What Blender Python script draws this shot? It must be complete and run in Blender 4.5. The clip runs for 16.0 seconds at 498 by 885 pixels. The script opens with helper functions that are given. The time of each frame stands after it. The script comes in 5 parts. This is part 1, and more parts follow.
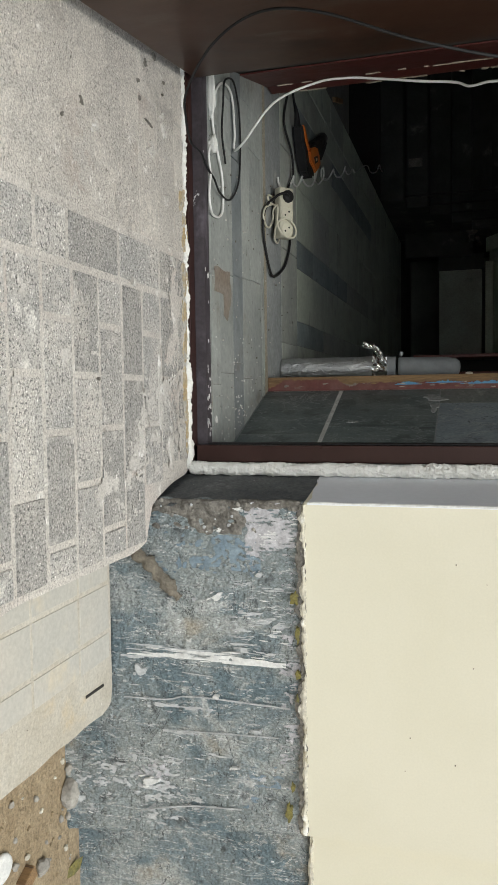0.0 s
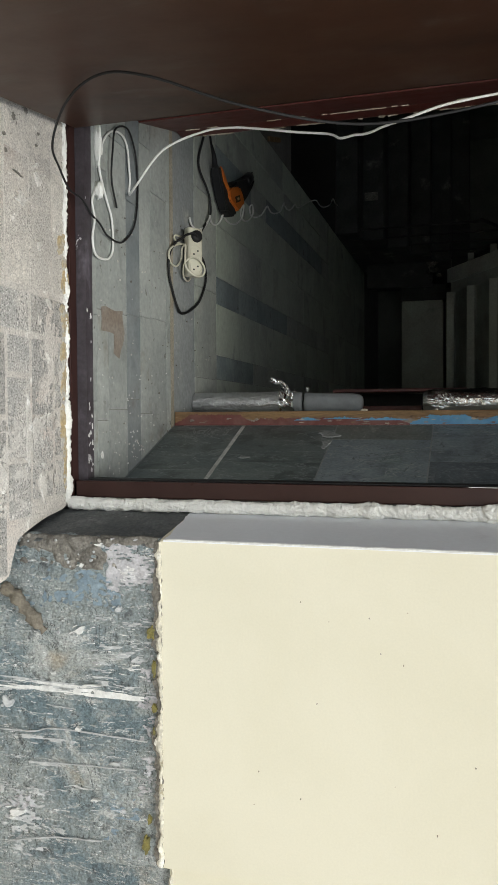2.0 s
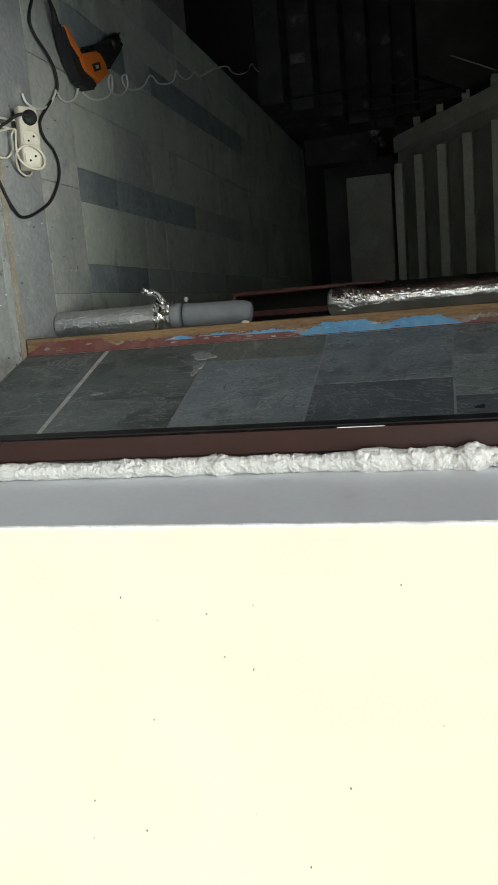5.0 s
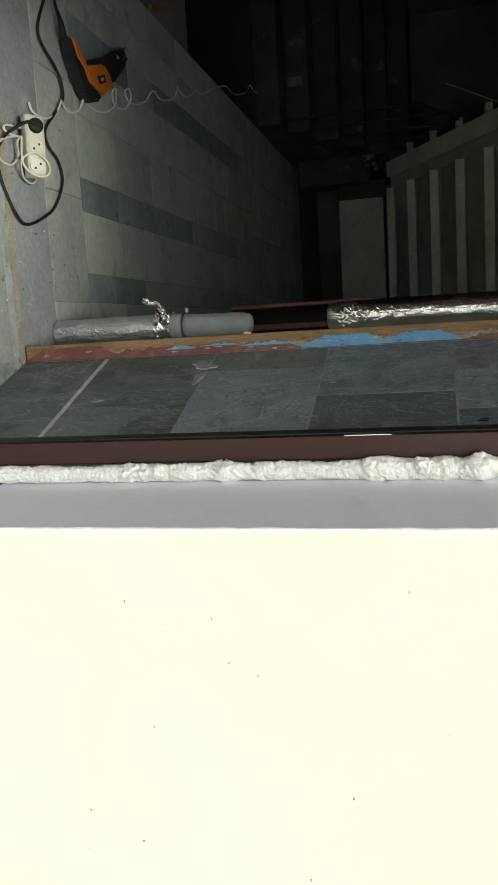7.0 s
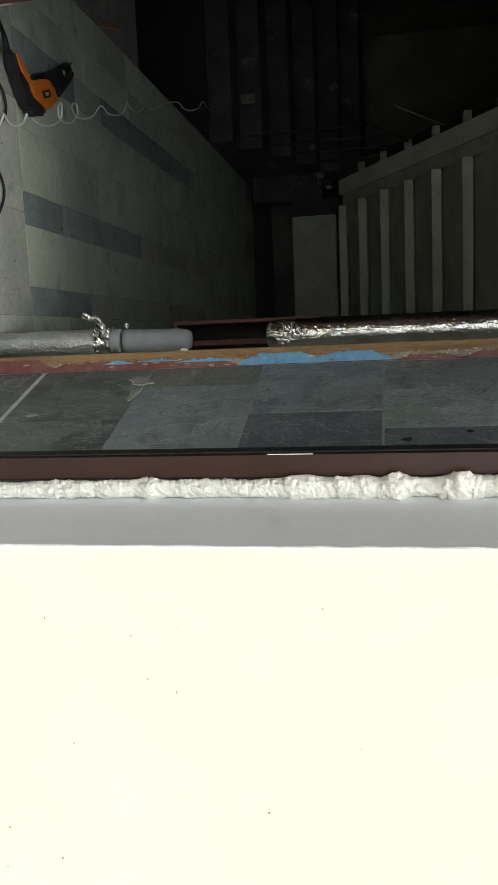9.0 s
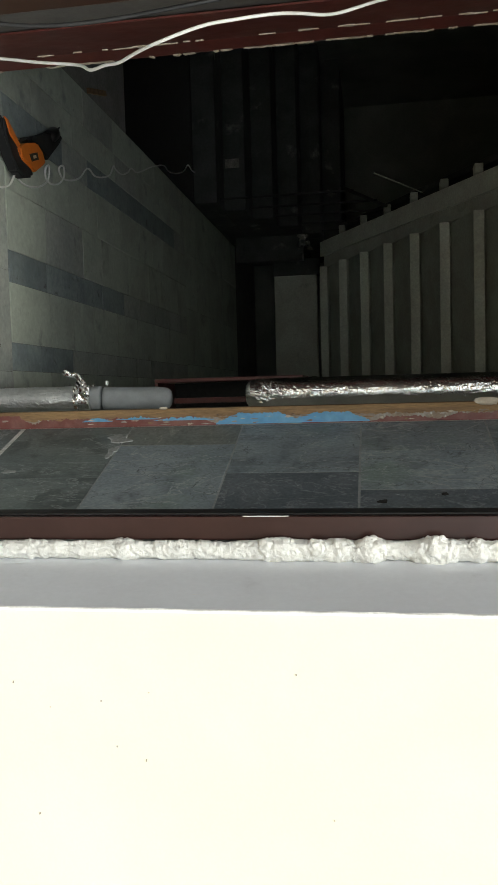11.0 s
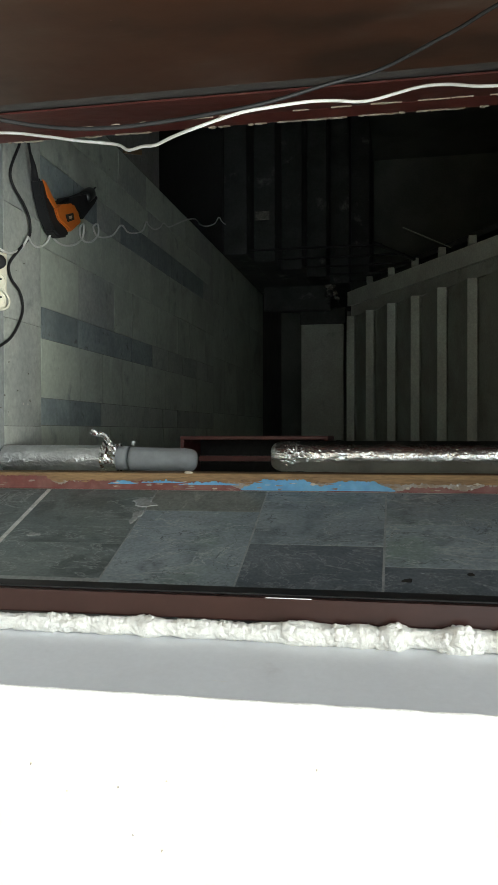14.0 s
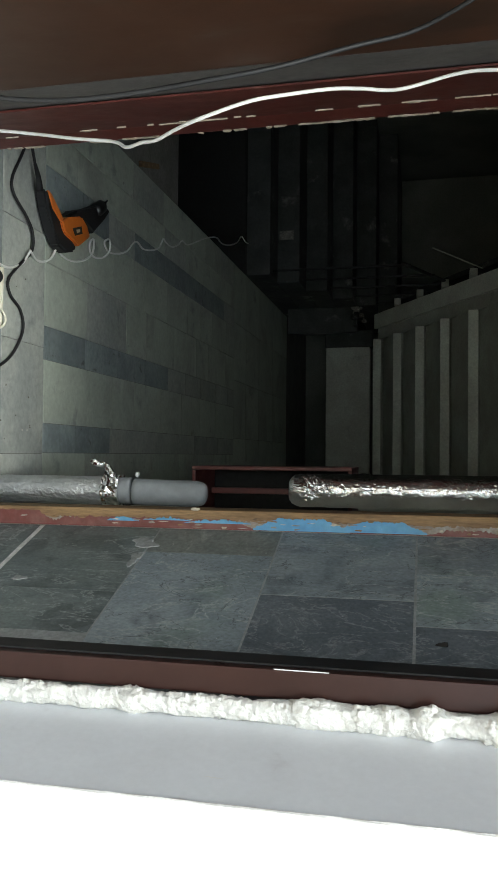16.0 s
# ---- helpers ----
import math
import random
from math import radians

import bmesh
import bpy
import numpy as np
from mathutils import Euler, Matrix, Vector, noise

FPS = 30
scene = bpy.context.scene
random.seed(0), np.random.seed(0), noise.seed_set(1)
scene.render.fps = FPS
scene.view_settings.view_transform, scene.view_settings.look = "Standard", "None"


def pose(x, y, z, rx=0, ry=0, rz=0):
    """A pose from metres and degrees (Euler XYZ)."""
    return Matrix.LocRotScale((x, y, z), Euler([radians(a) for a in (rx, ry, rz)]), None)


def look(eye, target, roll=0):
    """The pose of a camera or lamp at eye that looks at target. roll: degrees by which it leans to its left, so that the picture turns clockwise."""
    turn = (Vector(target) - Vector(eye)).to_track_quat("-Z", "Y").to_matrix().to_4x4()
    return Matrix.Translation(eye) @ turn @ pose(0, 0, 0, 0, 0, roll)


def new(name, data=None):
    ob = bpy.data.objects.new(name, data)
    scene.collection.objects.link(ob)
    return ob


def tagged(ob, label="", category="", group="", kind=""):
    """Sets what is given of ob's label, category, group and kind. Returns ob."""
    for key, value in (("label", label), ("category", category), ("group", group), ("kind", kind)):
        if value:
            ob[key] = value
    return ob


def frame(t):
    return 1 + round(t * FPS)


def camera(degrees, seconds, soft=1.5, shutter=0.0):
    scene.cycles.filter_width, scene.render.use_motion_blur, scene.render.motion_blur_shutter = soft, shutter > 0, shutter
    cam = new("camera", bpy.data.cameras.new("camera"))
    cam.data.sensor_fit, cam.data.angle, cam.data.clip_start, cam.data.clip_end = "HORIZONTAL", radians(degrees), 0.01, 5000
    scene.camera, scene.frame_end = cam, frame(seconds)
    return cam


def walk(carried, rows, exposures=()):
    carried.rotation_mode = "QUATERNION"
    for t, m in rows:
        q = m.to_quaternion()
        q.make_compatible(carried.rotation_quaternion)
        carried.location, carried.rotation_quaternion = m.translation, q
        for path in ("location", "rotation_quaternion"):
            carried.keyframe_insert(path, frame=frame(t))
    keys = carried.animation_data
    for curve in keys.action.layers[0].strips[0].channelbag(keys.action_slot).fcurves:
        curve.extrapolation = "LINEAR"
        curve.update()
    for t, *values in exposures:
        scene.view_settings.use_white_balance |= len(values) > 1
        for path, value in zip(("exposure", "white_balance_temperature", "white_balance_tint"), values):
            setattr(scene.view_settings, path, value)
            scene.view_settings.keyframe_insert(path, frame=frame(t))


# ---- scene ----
cam = camera(35.4, 16.0)
PATH = [
    (0, (-0.217, -1.547, 0.627), (-0.100, 0.370, 0.071), 90.2),
    (0.5, (-0.210, -1.572, 0.605), (-0.214, 0.384, 0.185), 90.0),
    (1, (-0.214, -1.582, 0.616), (-0.223, 0.384, 0.246), 90.3),
    (1.5, (-0.244, -1.550, 0.671), (-0.245, 0.414, 0.292), 91.0),
    (2, (-0.251, -1.516, 0.920), (-0.192, 0.406, 0.372), 90.2),
    (2.5, (-0.265, -1.525, 1.062), (-0.167, 0.344, 0.355), 89.0),
    (3, (-0.289, -1.494, 1.071), (-0.186, 0.371, 0.356), 89.1),
    (3.5, (-0.306, -1.373, 1.052), (-0.164, 0.493, 0.345), 88.9),
    (4, (-0.305, -1.180, 1.086), (-0.076, 0.681, 0.389), 88.5),
    (4.5, (-0.305, -1.065, 1.097), (0.019, 0.815, 0.495), 88.1),
    (4.7, (-0.306, -1.054, 1.102), (0.040, 0.838, 0.555), 87.7),
    (6.8, (-0.283, -1.061, 1.076), (0.002, 0.870, 0.636), 88.5),
    (7, (-0.283, -1.065, 1.064), (0.000, 0.858, 0.593), 88.6),
    (7.5, (-0.286, -1.066, 1.065), (-0.004, 0.848, 0.557), 88.9),
    (8, (-0.286, -1.066, 1.080), (-0.006, 0.849, 0.576), 89.0),
    (8.5, (-0.282, -1.069, 1.110), (-0.002, 0.865, 0.682), 89.1),
    (9, (-0.295, -1.073, 1.125), (-0.035, 0.876, 0.758), 89.0),
    (9.5, (-0.300, -1.063, 1.127), (-0.096, 0.896, 0.783), 88.7),
    (12, (-0.322, -1.084, 1.141), (-0.209, 0.888, 0.824), 89.2),
    (12.5, (-0.333, -1.082, 1.142), (-0.221, 0.889, 0.818), 89.4),
    (13, (-0.351, -1.085, 1.138), (-0.244, 0.884, 0.804), 89.9),
    (13.5, (-0.365, -1.080, 1.137), (-0.284, 0.887, 0.783), 90.1),
    (14, (-0.380, -1.076, 1.131), (-0.353, 0.888, 0.756), 90.0),
    (14.5, (-0.389, -1.070, 1.133), (-0.436, 0.893, 0.752), 89.9),
    (15, (-0.383, -1.068, 1.137), (-0.468, 0.893, 0.755), 89.7),
    (15.5, (-0.381, -1.038, 1.127), (-0.470, 0.920, 0.728), 89.7),
    (16, (-0.403, -0.873, 1.118), (-0.434, 1.079, 0.679), 90.3),
]
EXPOSURES = [(0, 0.51, 6500, 6), (0.5, 0.62, 6500, 6), (3.0, 0.64, 6450, 5), (4.5, 0.92, 6350, 4), (7.0, 1.12, 6600, 3), (9.5, 1.20, 6650, 3), (12.0, 1.25, 6600, 3), (13.5, 1.31, 6500, 2), (14.0, 1.42, 6400, 1), (14.5, 1.65, 6350, 1), (15.0, 1.74, 6300, 1), (15.5, 1.68, 6250, 1), (16.0, 1.54, 6250, 2)]
walk(cam, [(t, look(eye, target, roll)) for t, eye, target, roll in PATH], EXPOSURES)

# ---- daylight ----
world = bpy.data.worlds.new("world")
scene.world = world
world.use_nodes = True
wn = world.node_tree
sky = wn.nodes.new("ShaderNodeTexSky")
sky.sky_type, sky.sun_disc = "NISHITA", False
sky.sun_elevation, sky.sun_rotation = radians(62), radians(167)
cloud = wn.nodes.new("ShaderNodeHueSaturation")
cloud.inputs["Saturation"].default_value = 0.22
wn.links.new(sky.outputs[0], cloud.inputs["Color"])
wn.links.new(cloud.outputs[0], wn.nodes["Background"].inputs[0])
wn.nodes["Background"].inputs[1].default_value = 0.15
sun = new("sun", bpy.data.lights.new("sun", "SUN"))
sun.data.energy, sun.data.angle, sun.data.color = 1.25, radians(24), (1.0, 0.955, 0.88)
sun.matrix_world = look((0.55, -2.45, 4.8), (0, 0, 0))


# ---- materials ----
def material(name, colour, rough=0.7, metal=0.0, second=None, scale=6.0, spread=(0.35, 0.65), fine=60.0, fine_mix=0.25,
             bump=0.3, bump_scale=None, distance=0.004, per_piece=0.0, layers=(), stretch=(1, 1, 1), spec=0.5):
    """A procedural surface: colour mixed with a second one by large noise, darkened and lightened by fine grain, with
    extra layers (colour, noise scale, low, high, stretch, bend) laid over it, a negative scale drawing veins, and a fine relief."""
    m = bpy.data.materials.new(name)
    m.use_nodes = True
    n, l = m.node_tree.nodes, m.node_tree.links
    b = n["Principled BSDF"]
    b.inputs["Roughness"].default_value, b.inputs["Metallic"].default_value = rough, metal
    b.inputs["Specular IOR Level"].default_value = spec
    geo = n.new("ShaderNodeNewGeometry")
    obj = n.new("ShaderNodeObjectInfo")

    def coords(st, shift=0.0):
        mp = n.new("ShaderNodeMapping")
        mp.inputs["Scale"].default_value = st
        l.new(geo.outputs["Position"], mp.inputs["Vector"])
        if shift:
            sc = n.new("ShaderNodeVectorMath")
            sc.operation = "SCALE"
            sc.inputs[0].default_value = (shift, shift * 0.7, shift * 1.3)
            l.new(obj.outputs["Random"], sc.inputs["Scale"])
            l.new(sc.outputs[0], mp.inputs["Location"])
        return mp.outputs[0]

    def noisy(sc, st, detail=6, shift=0.0, dist=0.0):
        t = n.new("ShaderNodeTexNoise")
        t.inputs["Scale"].default_value, t.inputs["Detail"].default_value = sc, detail
        t.inputs["Roughness"].default_value, t.inputs["Distortion"].default_value = 0.62, dist
        l.new(coords(st, shift), t.inputs["Vector"])
        return t.outputs[0]

    def ramp(src, lo, hi):
        r = n.new("ShaderNodeMapRange")
        r.interpolation_type = "SMOOTHSTEP"
        r.inputs["From Min"].default_value, r.inputs["From Max"].default_value = lo, hi
        l.new(src, r.inputs["Value"])
        return r.outputs[0]

    def mix(kind, fac, a, bb):
        x = n.new("ShaderNodeMix")
        x.data_type, x.blend_type = "RGBA", kind
        if isinstance(fac, float):
            x.inputs[0].default_value = fac
        else:
            l.new(fac, x.inputs[0])
        for sock, v in ((x.inputs[6], a), (x.inputs[7], bb)):
            if isinstance(v, tuple):
                sock.default_value = (*v, 1)
            else:
                l.new(v, sock)
        return x.outputs[2]

    shift = 7.0 if per_piece else 0.0
    col = mix("MIX", ramp(noisy(scale, stretch, 7, shift, 0.3), *spread), colour, second or tuple(c * 0.8 for c in colour))
    for c, sc, lo, hi, st, *bend in layers:
        field = noisy(abs(sc), st, 8, shift, bend[0] if bend else 0.2)
        if sc < 0:
            off = n.new("ShaderNodeMath")
            off.operation = "SUBTRACT"
            off.inputs[1].default_value = 0.5
            l.new(field, off.inputs[0])
            size = n.new("ShaderNodeMath")
            size.operation = "ABSOLUTE"
            l.new(off.outputs[0], size.inputs[0])
            inv = n.new("ShaderNodeMath")
            inv.operation = "SUBTRACT"
            inv.inputs[0].default_value = 1.0
            l.new(size.outputs[0], inv.inputs[1])
            field = inv.outputs[0]
        col = mix("MIX", ramp(field, lo, hi), col, c)
    grain = noisy(fine, stretch, 4, shift)
    g = n.new("ShaderNodeMapRange")
    g.inputs["From Min"].default_value, g.inputs["From Max"].default_value = 0.25, 0.75
    g.inputs["To Min"].default_value, g.inputs["To Max"].default_value = 1 - fine_mix, 1 + fine_mix
    l.new(grain, g.inputs["Value"])
    mul = n.new("ShaderNodeVectorMath")
    mul.operation = "SCALE"
    l.new(col, mul.inputs[0])
    l.new(g.outputs[0], mul.inputs["Scale"])
    out = mul.outputs[0]
    if per_piece:
        p = n.new("ShaderNodeMapRange")
        p.inputs["To Min"].default_value, p.inputs["To Max"].default_value = 1 - per_piece, 1 + per_piece
        l.new(obj.outputs["Random"], p.inputs["Value"])
        m2 = n.new("ShaderNodeVectorMath")
        m2.operation = "SCALE"
        l.new(out, m2.inputs[0])
        l.new(p.outputs[0], m2.inputs["Scale"])
        out = m2.outputs[0]
    l.new(out, b.inputs["Base Color"])
    if bump:
        bp = n.new("ShaderNodeBump")
        bp.inputs["Strength"].default_value, bp.inputs["Distance"].default_value = bump, distance
        l.new(noisy(bump_scale or fine * 0.6, stretch, 8, shift), bp.inputs["Height"])
        l.new(bp.outputs[0], b.inputs["Normal"])
    rv = n.new("ShaderNodeMapRange")
    rv.inputs["To Min"].default_value, rv.inputs["To Max"].default_value = max(rough - 0.12, 0.03), min(rough + 0.12, 1)
    l.new(noisy(scale * 2.3, stretch, 5, shift), rv.inputs["Value"])
    l.new(rv.outputs[0], b.inputs["Roughness"])
    return m


CREAM = material("cream_paint", (0.728, 0.693, 0.566), 0.8, second=(0.698, 0.663, 0.532), scale=2.5, fine=220, fine_mix=0.03, bump=0.15, distance=0.001, layers=(((0.42, 0.38, 0.28), 90, 0.745, 0.765, (1, 1, 1)),))
REVEAL = material("grey_paint", (0.80, 0.825, 0.872), 0.55, second=(0.765, 0.785, 0.828), scale=3, fine=90, fine_mix=0.03, bump=0.12, distance=0.001,
                  layers=(((0.60, 0.60, 0.63), 6, 0.60, 0.78, (1, 1, 1)), ((0.68, 0.63, 0.63), 5, 0.66, 0.80, (1, 1, 1)), ((0.80, 0.80, 0.80), 46, 0.71, 0.74, (1, 1, 0.3))))
PLINTH = material("plinth_stone", (0.272, 0.312, 0.318), 0.88, second=(0.375, 0.408, 0.402), scale=9, fine=260, fine_mix=0.45, bump=1.0, bump_scale=100, distance=0.018,
                  stretch=(1.0, 1, 0.8), layers=(((0.175, 0.235, 0.262), 4, 0.46, 0.62, (1, 1, 1), 0.8), ((0.470, 0.492, 0.478), 5, 0.54, 0.70, (1.2, 1, 0.8), 0.8), ((0.62, 0.63, 0.615), 7, 0.60, 0.74, (1, 1, 1), 1.0), ((0.120, 0.132, 0.137), 26, 0.57, 0.70, (1, 1, 1)), ((0.58, 0.59, 0.58), 60, 0.56, 0.70, (1.5, 1, 0.5)),
                                                 ((0.66, 0.66, 0.65), -9, 0.992, 0.9995, (2.4, 1, 0.5), 0.7), ((0.86, 0.86, 0.86), 70, 0.64, 0.69, (2.0, 1, 0.45)), ((0.42, 0.375, 0.30), 6, 0.60, 0.76, (1, 1, 1)), ((0.065, 0.070, 0.074), -7, 0.9935, 0.9995, (0.8, 1, 1.8), 1.4), ((0.075, 0.080, 0.084), 110, 0.67, 0.73, (1, 1, 1))))
SLATE = material("slate_tile", (0.178, 0.214, 0.236), 0.44, second=(0.248, 0.284, 0.302), scale=7, fine=130, fine_mix=0.30, bump=0.45, bump_scale=60, distance=0.002,
                 per_piece=0.30, stretch=(1.2, 1.2, 0.9), layers=(((0.135, 0.158, 0.172), 8, 0.50, 0.68, (1.2, 1.2, 0.8), 0.8), ((0.175, 0.225, 0.203), 4, 0.54, 0.72, (1, 1, 1)), ((0.31, 0.335, 0.335), -4, 0.985, 0.9995, (2.2, 2.2, 0.9), 0.9), ((0.34, 0.365, 0.36), 26, 0.60, 0.74, (2.6, 2.6, 0.8), 0.8), ((0.075, 0.087, 0.096), -6, 0.993, 0.9998, (1.4, 1.4, 1.0), 0.8), ((0.30, 0.29, 0.25), 5, 0.62, 0.76, (1, 1, 1)), ((0.50, 0.53, 0.525), 150, 0.69, 0.74, (1, 1, 1))))
SLATE_MOTTLED = material("mottled_slate", (0.092, 0.110, 0.127), 0.42, second=(0.130, 0.150, 0.167), scale=12, fine=140, fine_mix=0.35, bump=0.5, bump_scale=60, distance=0.002,
                 layers=(((0.26, 0.28, 0.285), 22, 0.57, 0.72, (2.4, 2.4, 1.0), 1.2), ((0.22, 0.24, 0.25), -8, 0.985, 0.999, (1.6, 1.6, 0.9), 1.0), ((0.42, 0.44, 0.44), 80, 0.66, 0.73, (1.6, 1.6, 0.8))))
SLATE_PALE = material("pale_slate", (0.20, 0.215, 0.20), 0.5, second=(0.15, 0.165, 0.155), scale=9, fine=110, fine_mix=0.3, bump=0.35, bump_scale=50, distance=0.002, layers=(((0.31, 0.315, 0.285), 14, 0.54, 0.70, (0.8, 0.8, 1.8), 0.8), ((0.09, 0.10, 0.10), 14, 0.60, 0.70, (1, 1, 1)), ((0.40, 0.41, 0.38), 40, 0.64, 0.72, (1, 1, 2.0))))
SLATE_DEEP = material("deep_green_slate", (0.105, 0.128, 0.132), 0.40, second=(0.150, 0.176, 0.172), scale=7, fine=130, fine_mix=0.30, bump=0.45, bump_scale=60, distance=0.002, per_piece=0.15, stretch=(1.2, 1.2, 0.9),
                      layers=(((0.070, 0.082, 0.084), 8, 0.50, 0.68, (1.2, 1.2, 0.8), 0.8), ((0.135, 0.165, 0.145), 4, 0.54, 0.72, (1, 1, 1)), ((0.25, 0.275, 0.27), -4, 0.988, 0.9995, (2.2, 2.2, 0.9), 0.9), ((0.27, 0.29, 0.285), 26, 0.64, 0.76, (2.6, 2.6, 0.8), 0.8)))
SLATE_DARK = material("dark_slate", (0.075, 0.083, 0.087), 0.7, second=(0.125, 0.133, 0.135), scale=9, fine=140, fine_mix=0.45, bump=0.7, bump_scale=90, distance=0.005, layers=(((0.20, 0.205, 0.205), 14, 0.58, 0.74, (1, 1, 1)), ((0.34, 0.34, 0.335), 50, 0.66, 0.72, (1, 1, 1)), ((0.55, 0.55, 0.54), 120, 0.70, 0.73, (1, 1, 1))))
GROUT = material("pale_grout", (0.33, 0.345, 0.345), 0.9, second=(0.29, 0.30, 0.295), scale=20, fine=120)
WHITEGROUT = material("white_grout", (0.62, 0.62, 0.60), 0.9, second=(0.50, 0.50, 0.48), scale=30, fine=160, fine_mix=0.25, bump=0.5)
CEMENT = material("rough_cement", (0.245, 0.228, 0.200), 0.95, second=(0.150, 0.140, 0.124), scale=22, fine=180, fine_mix=0.5, bump=1.0, bump_scale=60, distance=0.014, layers=(((0.36, 0.34, 0.30), 50, 0.58, 0.68, (1, 1, 1)), ((0.07, 0.065, 0.058), 60, 0.64, 0.70, (1, 1, 1))))
PAVER = material("speckled_paver", (0.470, 0.447, 0.418), 0.95, second=(0.375, 0.366, 0.350), scale=7, fine=260, fine_mix=0.5, bump=0.9, bump_scale=240, distance=0.004,
                 per_piece=0.15, layers=(((0.54, 0.51, 0.47), 5, 0.50, 0.68, (1, 1, 1)), ((0.165, 0.162, 0.155), 230, 0.53, 0.60, (1, 1, 1)), ((0.74, 0.72, 0.69), 200, 0.59, 0.65, (1, 1, 1)), ((0.62, 0.595, 0.56), 14, 0.56, 0.70, (1, 1, 1)), ((0.72, 0.70, 0.67), 40, 0.68, 0.73, (1, 1, 1)), ((0.10, 0.096, 0.088), 70, 0.715, 0.74, (1, 1, 1))))
PORCH = material("porch_mortar", (0.610, 0.575, 0.533), 0.95, second=(0.540, 0.508, 0.472), scale=7, fine=240, fine_mix=0.35, bump=0.7, bump_scale=150, distance=0.005,
                 layers=(((0.57, 0.505, 0.46), 3.5, 0.52, 0.7, (1, 1, 1)), ((0.34, 0.32, 0.295), 260, 0.55, 0.63, (1, 1, 1)), ((0.75, 0.73, 0.69), 18, 0.60, 0.70, (1, 1, 1)), ((0.20, 0.186, 0.168), 60, 0.69, 0.73, (1, 1, 1))))
SOIL = material("sandy_soil", (0.40, 0.315, 0.205), 0.98, second=(0.31, 0.235, 0.145), scale=7, fine=140, fine_mix=0.35, bump=1.0, bump_scale=45, distance=0.015,
                layers=(((0.24, 0.18, 0.115), 26, 0.60, 0.72, (1, 1, 1)), ((0.48, 0.41, 0.30), 60, 0.64, 0.72, (1, 1, 1))))
FRAME = material("brown_enamel", (0.032, 0.0135, 0.0115), 0.32, spec=0.28, second=(0.040, 0.018, 0.0155), scale=5, fine=60, fine_mix=0.08, bump=0.06, distance=0.001, layers=(((0.12, 0.10, 0.095), 40, 0.73, 0.77, (1, 1, 0.5)),))
LEAF = material("door_enamel", (0.046, 0.020, 0.0115), 0.42, second=(0.055, 0.025, 0.0145), scale=3, fine=30, fine_mix=0.1, bump=0.12, bump_scale=9, distance=0.003, spec=0.3,
                layers=(((0.070, 0.052, 0.042), 7, 0.55, 0.80, (1, 1.8, 0.6)), ((0.026, 0.014, 0.009), 4, 0.52, 0.70, (1, 1, 0.6)), ((0.118, 0.105, 0.094), 6, 0.62, 0.86, (1, 1.2, 0.8)), ((0.292, 0.267, 0.241), 40, 0.755, 0.78, (1, 1.6, 0.5))))
SILL = material("worn_sill_paint", (0.043, 0.035, 0.041), 0.55, second=(0.070, 0.060, 0.070), scale=12, fine=80, fine_mix=0.3, bump=0.3, distance=0.002,
                layers=(((0.12, 0.105, 0.125), 14, 0.56, 0.72, (0.5, 1, 1)), ((0.62, 0.62, 0.62), 20, 0.685, 0.715, (0.6, 1, 1))))
FOAM = material("mounting_foam", (0.89, 0.89, 0.845), 0.75, second=(0.90, 0.90, 0.865), scale=20, fine=320, fine_mix=0.05, bump=0.75, bump_scale=260, distance=0.005)
TILE = material("floor_marble", (0.515, 0.56, 0.48), 0.42, second=(0.43, 0.47, 0.41), scale=4, fine=60, fine_mix=0.14, bump=0.15, distance=0.001,
                per_piece=0.05, layers=(((0.34, 0.35, 0.315), 3, 0.50, 0.70, (1, 1, 1), 0.6), ((0.27, 0.285, 0.27), 9, 0.56, 0.74, (1, 1, 1)), ((0.25, 0.22, 0.165), 6, 0.66, 0.78, (1, 1, 1)), ((0.178, 0.172, 0.148), 40, 0.66, 0.74, (1, 1, 1)), ((0.712, 0.701, 0.653), 80, 0.715, 0.745, (1, 1, 1))))
TILE_PALE = material("passage_marble", (0.36, 0.378, 0.362), 0.45, second=(0.29, 0.308, 0.297), scale=4, fine=60, fine_mix=0.2, bump=0.15, distance=0.001,
                per_piece=0.08, layers=(((0.207, 0.219, 0.212), 7, 0.55, 0.74, (1, 1, 1)), ((0.193, 0.165, 0.116), 5, 0.58, 0.76, (1, 1, 1)), ((0.116, 0.111, 0.096), 40, 0.62, 0.72, (1, 1, 1)), ((0.538, 0.531, 0.507), 60, 0.69, 0.73, (1, 1, 1))))
TILE_BLUE = material("floor_blue", (0.188, 0.225, 0.235), 0.42, second=(0.275, 0.312, 0.315), scale=6, fine=60, fine_mix=0.2, bump=0.15, distance=0.001, per_piece=0.12, layers=(((0.095, 0.100, 0.100), 22, 0.60, 0.72, (1, 1, 1)),))
TILE_GREY = material("floor_grey", (0.43, 0.45, 0.41), 0.42, second=(0.34, 0.36, 0.34), scale=5, fine=60, fine_mix=0.2, bump=0.15, distance=0.001, per_piece=0.10, layers=(((0.25, 0.26, 0.25), 9, 0.58, 0.74, (1, 1, 1)),))
TILE_BAND = material("floor_band", (0.175, 0.195, 0.205), 0.45, second=(0.235, 0.252, 0.255), scale=6, fine=60, fine_mix=0.18, bump=0.15, distance=0.001, per_piece=0.06, layers=(((0.17, 0.17, 0.165), 9, 0.56, 0.72, (1, 1, 1)),))
FLOOR = material("floor_joint", (0.24, 0.235, 0.22), 0.85, scale=8, fine=90)
